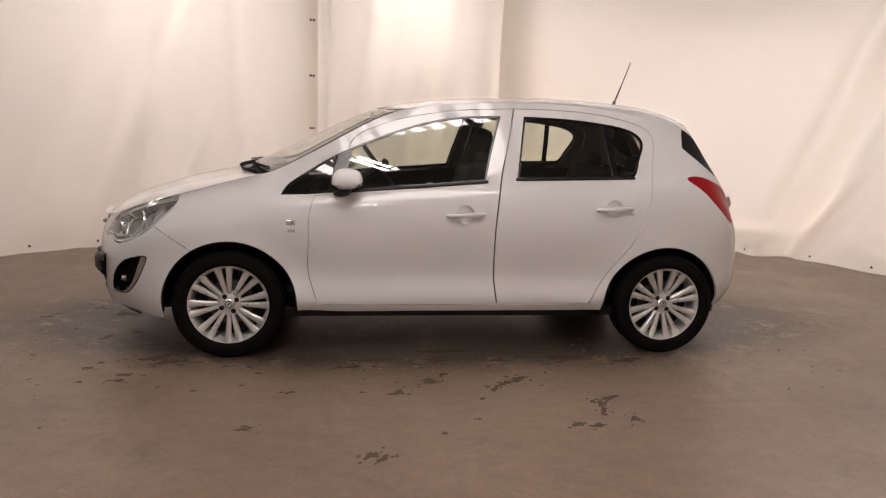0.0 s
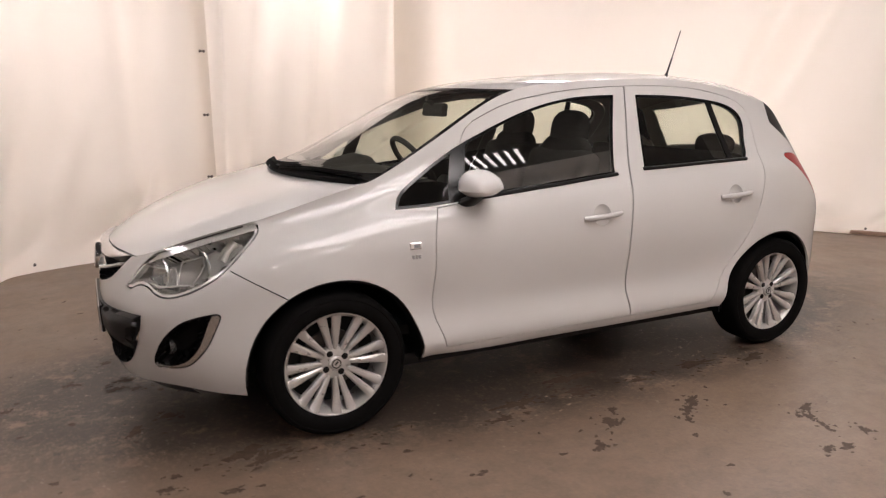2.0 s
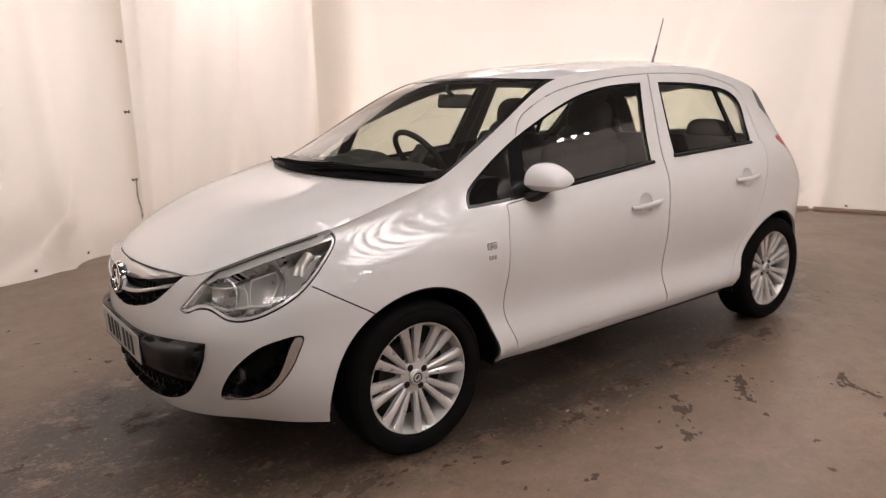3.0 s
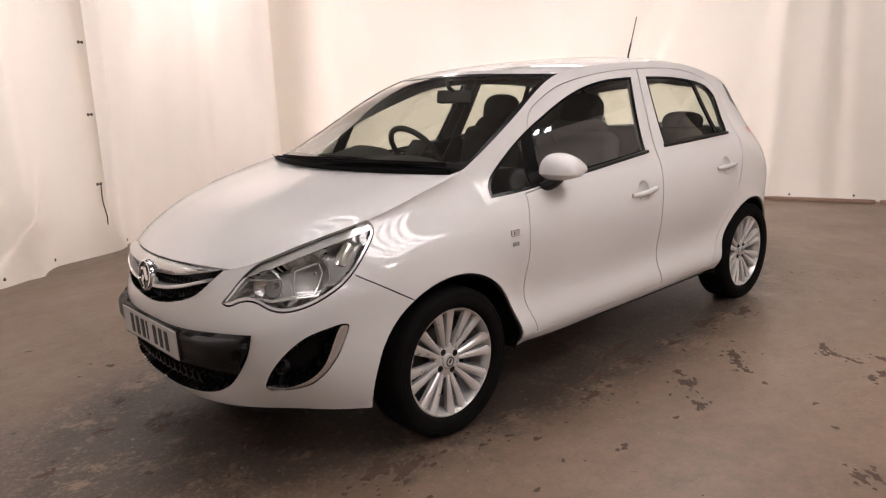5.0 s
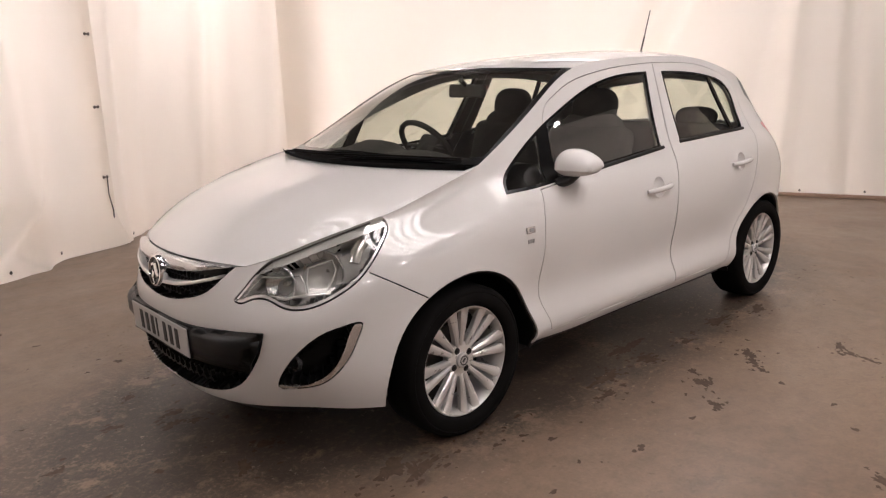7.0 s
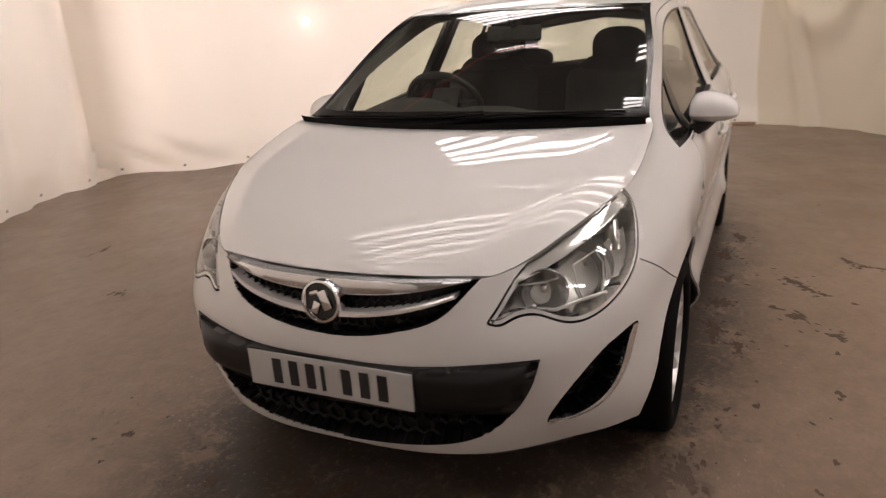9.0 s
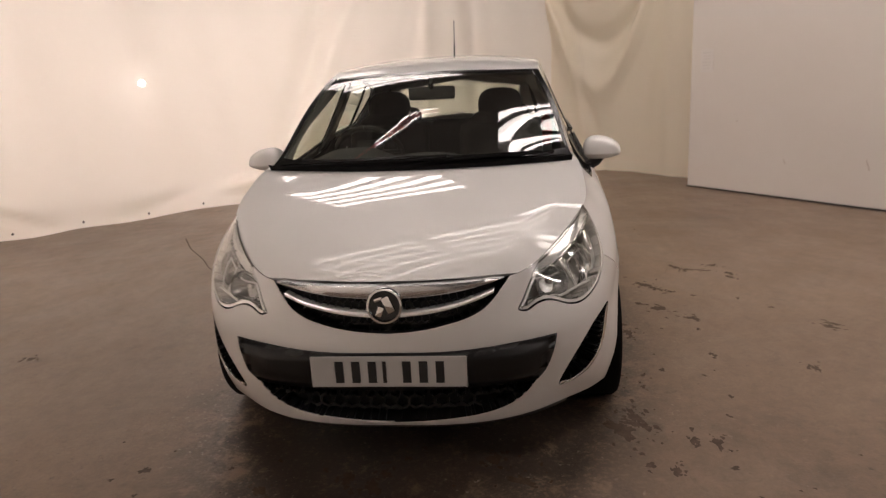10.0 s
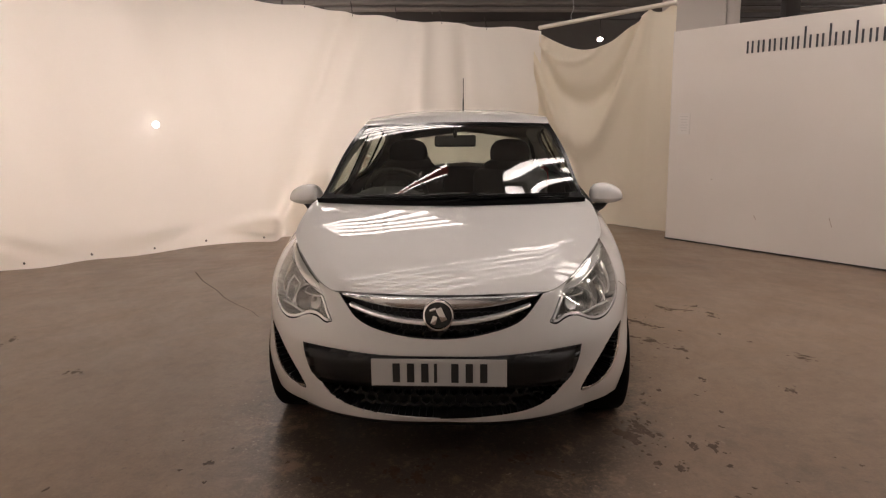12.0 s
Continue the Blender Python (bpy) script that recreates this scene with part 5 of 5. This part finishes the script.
# wheels
def wheel(x, s, spin):
    z = .297
    yc = -.742 * s
    out = pose(x, yc, z, 90 * s, 0, 0) @ pose(0, 0, 0, 0, 0, spin)     # local z points away from the car
    bm = bmesh.new()
    lathe(bm, [(.198, -.09), (.196, -.02), (.199, .055), (.206, .066), (.209, .074), (.2125, .0785), (.2165, .0785), (.2178, .075), (.2178, .06)], steps=72)
    rim = part("wheel", bm, ALLOY, car, "silver multi-spoke alloy wheel")
    rim.matrix_world = out
    bm = bmesh.new()
    prof = [(.205, -.085), (.225, -.098), (.262, -.100), (.284, -.092), (.2965, -.075), (.2985, -.03), (.2985, .03), (.2965, .075), (.284, .092), (.275, .0955), (.272, .0935), (.262, .098), (.240, .097), (.226, .091), (.2190, .080), (.2180, .072), (.2180, .02)]
    lathe(bm, prof, steps=72)
    part("tyre", bm, RUBBER, rim, "black rubber tyre")
    for k in range(16):
        a = (k // 2) * 45 + (k % 2) * 17.5 - 8.75
        bm = bmesh.new()
        rows = []
        for r, w, h, d in ((.058, .0095, .052, .03), (.080, .0108, .057, .028), (.12, .0132, .064, .026), (.17, .0165, .070, .024), (.203, .0195, .073, .022), (.2135, .0225, .078, .02)):
            rows.append([bm.verts.new((r, e * w, g)) for e, g in ((-1, h - d), (-1, h - .006), (-.45, h), (.45, h), (1, h - .006), (1, h - d))])
        for p, q in zip(rows[:-1], rows[1:]):
            for j in range(6):
                bm.faces.new((p[j], p[(j + 1) % 6], q[(j + 1) % 6], q[j]))
        bm.faces.new(rows[0])
        bm.faces.new(rows[-1])
        bmesh.ops.rotate(bm, verts=bm.verts[:], cent=(0, 0, 0), matrix=Matrix.Rotation(radians(a), 3, "Z"))
        part("spoke", bm, ALLOY, rim)
    bm = bmesh.new()
    lathe(bm, [(.0, .050), (.060, .050), (.068, .046), (.072, .02)], steps=40)
    part("hub", bm, ALLOY, rim)
    bm = bmesh.new()
    lathe(bm, [(.0, .0635), (.024, .0635), (.029, .060), (.030, .045)], steps=32)
    cap = part("hub_cap", bm, SILVER, rim, "silver centre cap")
    bm = bmesh.new()
    lathe(bm, [(.015, .0645), (.020, .0645), (.020, .063), (.015, .063)], steps=24)
    box(bm, (.018, .008, .002), (0, .002, .0645), pose(0, 0, 0, 0, 0, 40))
    part("cap_ring", bm, INK, cap)
    for k in range(4):
        a = radians(22.5 + 90 * k)
        bm = bmesh.new()
        lathe(bm, [(.0, .0515), (.0125, .0515), (.0135, .050)], (.046 * math.cos(a), .046 * math.sin(a), 0), steps=18)
        lathe(bm, [(.0, .057), (.0065, .057), (.0075, .0545), (.0075, .051)], (.046 * math.cos(a), .046 * math.sin(a), 0), steps=6)
        part("wheel_bolt", bm, BLACK, rim, "dark wheel bolt")
    bm = bmesh.new()
    lathe(bm, [(.0, -.01), (.125, -.01), (.125, -.025), (.0, -.025)], steps=40)
    part("brake_disc", bm, STEEL, rim, "grey brake disc")
    bm = bmesh.new()
    lathe(bm, [(.0, -.05), (.199, -.05), (.199, -.055), (.0, -.055)], steps=40)
    part("brake_shield", bm, BLACK, rim)
    return rim


wheel(-1.2555, 1, 7)
wheel(1.2555, 1, 20)
wheel(-1.2555, -1, 3)
wheel(1.2555, -1, 30)
# door mirrors: a domed shell with a crease low down, tucked in underneath
for s in (1, -1):
    bm = bmesh.new()
    rows = []
    for t in np.linspace(.06, math.pi - .06, 19):
        y = -.858 + .088 * math.cos(t)
        out = (1 - math.cos(t)) / 2
        grow = math.sin(t) ** .6 * (1 - .34 * out ** 1.4)
        cx, hx = -.622 + .012 * (1 - grow), .090 * (.35 + .65 * grow)
        ring = []
        for k in range(32):
            a = 2 * math.pi * k / 32
            ca, sa = math.cos(a), math.sin(a)
            back = (ca + 1) / 2                                              # 0 at the front, 1 at the rear edge
            hz = (.096 * (1 - .18 * back) if sa > 0 else .040) * grow
            power = .80 if sa > 0 else 1.0
            wide = abs(ca) ** .80 if sa > 0 else abs(ca) ** .30 * (1 + .45 * sa)
            ring.append(bm.verts.new((cx + hx * math.copysign(wide, ca), y * s, .974 + .012 * back + hz * math.copysign(abs(sa) ** power, sa))))
        rows.append(ring)
    for p, q in zip(rows[:-1], rows[1:]):
        for k in range(32):
            bm.faces.new((p[k], p[(k + 1) % 32], q[(k + 1) % 32], q[k]))
    bm.faces.new(rows[0])
    bm.faces.new(rows[-1])
    mir = part("door_mirror", bm, PAINT, car, "white painted door mirror", 32)
    bm = bmesh.new()
    tube(bm, [(-.655, -.755 * s, .905), (-.65, -.79 * s, .915), (-.635, -.825 * s, .932), (-.625, -.85 * s, .955)], .045, 12, .55, [1.1, 1, .9, .8])
    part("mirror_foot", bm, BLACK, mir, "black plastic mirror foot")
    bm = bmesh.new()
    box(bm, (.006, .085, .055), (-.548, -.85 * s, .998), None, .002, 1)
    part("mirror_glass", bm, CHROME, mir, "silvered mirror glass")

# belt mouldings under the side windows
for i, s in enumerate((1, -1)):
    for pts, door in (([(-.69, .9215), (-.534, .936), (-.19, .966), (.165, .998)], doors[i]), ([(.325, 1.015), (.68, 1.027), (1.03, 1.038)], doors[2 + i])):
        p = np.array(pts)
        line = []
        for t in np.linspace(0, 1, 18):
            x = p[0, 0] + (p[-1, 0] - p[0, 0]) * t
            z = float(np.interp(x, p[:, 0], p[:, 1]))
            line.append((x, (side_y(x, z) - .002) * s, z))
        bm = bmesh.new()
        tube(bm, line, .0095, 8)
        part("belt_moulding", bm, BLACK, door, "black rubber strip under the window")

# door handles, side badges, aerial
for s in (1, -1):
    for x, z, door in ((.032, .816, doors[0 if s > 0 else 1]), (.895, .863, doors[2 if s > 0 else 3])):
        pts = []
        for t in np.linspace(0, 1, 9):
            px = x - .108 + .216 * t
            pz = z - .006 + .014 * t
            pts.append((px, (side_y(px, pz) - .006 - .020 * math.sin(math.pi * t) ** .5) * s, pz))
        bm = bmesh.new()
        tube(bm, pts, .013, 12, 1.0, [.7, .95, 1, 1, 1, 1, 1, .95, .7])
        part("door_handle", bm, PAINT, door, "white painted door handle")
    y = side_y(-.92, .762)
    bm = bmesh.new()
    box(bm, (.052, .005, .026), (-.92, (y - .003) * s, .762), pose(0, 0, 0, -8 * s, 0, 0), .002, 1)
    repeater = part("side_repeater", bm, CHROME, car, "small bright side badge")
    bm = bmesh.new()
    box(bm, (.026, .003, .014), (-.915, (y - .0065) * s, .762), pose(0, 0, 0, -8 * s, 0, 0))
    part("badge_mark", bm, GREY, repeater)
    bm = bmesh.new()
    for k in range(3):
        box(bm, (.010, .004, .016), (-.93 + .014 * k, (side_y(-.92, .715) - .002) * s, .716), pose(0, 0, 0, -6 * s, 0, 0), .001, 1)
    part("side_badge", bm, GREY, car, "small grey badge below")
bm = bmesh.new()
tube(bm, [(1.155, 0, 1.462), (1.165, 0, 1.482), (1.172, 0, 1.50)], .014, 12, 1, [1.5, 1, .5])
aerial = part("aerial", bm, BLACK, car, "thin black roof aerial")
bm = bmesh.new()
tube(bm, [(1.170, 0, 1.495), (1.205, 0, 1.59)], .0055, 8)
tube(bm, [(1.205, 0, 1.59), (1.262, 0, 1.755)], .003, 8)
part("aerial_rod", bm, BLACK, aerial)

# wipers
for pts in ([(-1.235, .06, 1.012), (-1.19, -.2, 1.034), (-1.13, -.42, 1.036), (-1.045, -.60, 1.030)], [(-1.16, .55, 1.022), (-1.20, .30, 1.030), (-1.215, .05, 1.036), (-1.19, -.14, 1.046)]):
    bm = bmesh.new()
    d = np.r_[0, np.cumsum(np.linalg.norm(np.diff(np.array(pts), axis=0), axis=1))]
    line = spline(d, np.array(pts), np.linspace(0, d[-1], 14))
    tube(bm, line, .0075, 8, .7)
    wiper = part("wiper", bm, MATT, car, "black windscreen wiper")
    bm = bmesh.new()
    tube(bm, line[2:] + np.array((-.010, 0, .010)), .0042, 6)
    part("wiper_blade", bm, MATT, wiper)

# ---- cabin ----
inner = [("body", DARKTRIM), ("front_door", DARKTRIM), ("rear_door", DARKTRIM)]
for key, mat in inner:
    for s in (1, -1):
        low = skin.panel(key, 0, .045, s, lambda c: c[2] < 1.03 and -1.0 < c[0] < 1.62)
        link("door_lining", low[0], low[1], DARKTRIM, car, label="dark inner lining")
        high = skin.panel(key, 0, .03, s, lambda c: c[2] >= .98 and -1.0 < c[0] < 1.45)
        link("pillar_trim", high[0], high[1], GREY, car, label="grey inner pillar trim")
lin = joined(roof.panel("top", 0, .03), roof.panel("top", 0, .03, -1))
link("headlining", lin[0], lin[1], LINER, car, label="pale headlining")

dash = []
for y in np.linspace(-.68, .68, 35):
    hood = .055 * math.exp(-((y - .36) / .17) ** 4) + .02 * math.exp(-(y / .14) ** 4)
    dash.append([(-1.13, y, .985), (-1.0, y, .995), (-.86, y, 1.0 + hood * .4), (-.74, y, .998 + hood), (-.68, y, .985 + hood), (-.655, y, .95 + hood * .7), (-.665, y, .88), (-.70, y, .74), (-.78, y, .60), (-1.1, y, .55)])
dash = np.array(dash)
link("dashboard", dash.reshape(-1, 3), grid_faces(*dash.shape[:2]), DARKTRIM, car, label="dark moulded dashboard")
bm = bmesh.new()
box(bm, (.085, .13, .002), (-.80, -.545, 1.004), pose(0, 0, 0, 0, -3, 12))
paper = part("paper_slip", bm, PAPER, car, "white paper slip lying on the dashboard")
for k in range(4):
    bm = bmesh.new()
    box(bm, (.005, .09 - .02 * (k % 2), .001), (-.825 + .016 * k, -.545, 1.0065), pose(0, 0, 0, 0, -3, 12))
    part("print_bar", bm, GREY, paper)
# steering wheel
t = pose(-.372, .36, .985, 0, 36.5 - 90 + 90, 0)
bm = bmesh.new()
ax, ay, ac = Vector((-.595, 0, .803)), Vector((0, 1, 0)), Vector((-.385, .36, .985))
ring = [ac + .178 * (math.cos(a) * ax + math.sin(a) * ay) for a in np.linspace(0, 2 * math.pi, 41)]
tube(bm, ring, .016, 10)
steer = part("steering_wheel", bm, DARKTRIM, car, "dark leather steering wheel")
bm = bmesh.new()
nx = ax.cross(ay)
tube(bm, [ac - .17 * ay - .01 * nx, ac + .17 * ay - .01 * nx], .018, 8, .6)
tube(bm, [ac - .17 * ax, ac], .018, 8, .6)
box(bm, (.13, .15, .05), ac - .015 * nx, pose(0, 0, 0, 0, -53.5, 0), .02)
part("steering_hub", bm, DARKTRIM, steer)
bm = bmesh.new()
tube(bm, [ac, ac + Vector((-.28, 0, -.17))], .035, 10)
part("steering_column", bm, DARKTRIM, steer)


def pad(bm, size, at, turn):
    """A stuffed cushion with round edges."""
    m, rows = Matrix.Translation(at) @ turn, []
    soft = lambda v, p: math.copysign(abs(v) ** p, v)
    for i in range(1, 12):
        a = math.pi * (i / 12 - .5)
        rows.append([])
        for k in range(24):
            b = 2 * math.pi * k / 24
            rows[-1].append(bm.verts.new(m @ Vector((size[0] / 2 * soft(math.cos(a), .7) * soft(math.cos(b), .75), size[1] / 2 * soft(math.cos(a), .7) * soft(math.sin(b), .75), size[2] / 2 * soft(math.sin(a), .8)))))
    for p, q in zip(rows[:-1], rows[1:]):
        for k in range(24):
            bm.faces.new((p[k], p[(k + 1) % 24], q[(k + 1) % 24], q[k]))
    bm.faces.new(rows[0])
    bm.faces.new(rows[-1])


def seat(x, y, wide=.50):
    bm = bmesh.new()
    box(bm, (.52, wide, .16), (x - .26, y, .52), pose(0, 0, 0, 0, -7, 0), .05, 3)
    ob = part("front_seat", bm, FABRIC, car, "charcoal fabric front seat", 60)
    bm = bmesh.new()
    box(bm, (.15, wide, .60), (x + .080, y, .800), pose(0, 0, 0, 0, 15, 0), .07, 4)
    pad(bm, (.13, .40, .24), (x + .150, y, 1.050), pose(0, 0, 0, 0, 13, 0))
    part("backrest", bm, FABRIC, ob, "", 60)
    bm = bmesh.new()
    pad(bm, (.12, .27, .20), (x + .180, y, 1.190), pose(0, 0, 0, 0, 10, 0))
    part("headrest", bm, FABRIC, ob, "charcoal headrest", 60)
    for e in (-.07, .07):
        bm = bmesh.new()
        tube(bm, [(x + .14, y + e, 1.02), (x + .175, y + e, 1.15)], .006, 6)
        part("headrest_post", bm, CHROME, ob)


seat(.02, -.345)
seat(.15, .36)
bm = bmesh.new()
box(bm, (.50, 1.25, .18), (.80, 0, .52), None, .05, 3)
bench = part("rear_seat", bm, FABRIC, car, "charcoal fabric rear bench", 60)
bm = bmesh.new()
box(bm, (.15, 1.25, .55), (1.11, 0, .78), pose(0, 0, 0, 0, 14, 0), .05, 3)
part("backrest", bm, FABRIC, bench, "", 60)
for y in (-.40, .40):
    bm = bmesh.new()
    pad(bm, (.10, .27, .13), (1.19, y, 1.085), pose(0, 0, 0, 0, 10, 0))
    part("headrest", bm, FABRIC, bench, "", 60)
bm = bmesh.new()
box(bm, (.42, 1.2, .03), (1.45, 0, .98), None, .01, 1)
part("parcel_shelf", bm, DARKTRIM, car, "dark parcel shelf")
bm = bmesh.new()
box(bm, (2.6, 1.4, .04), (.35, 0, .36))
part("cabin_floor", bm, DARKTRIM, car)
bm = bmesh.new()
box(bm, (.035, .245, .068), (-.42, 0, 1.292), pose(0, 0, 0, 0, 8, 0), .015, 3)
mirror = part("rear_view_mirror", bm, DARKTRIM, car, "black rear-view mirror")
bm = bmesh.new()
tube(bm, [(-.43, 0, 1.32), (-.465, 0, 1.345), (-.455, 0, 1.368)], .012, 8)
part("mirror_stem", bm, DARKTRIM, mirror)
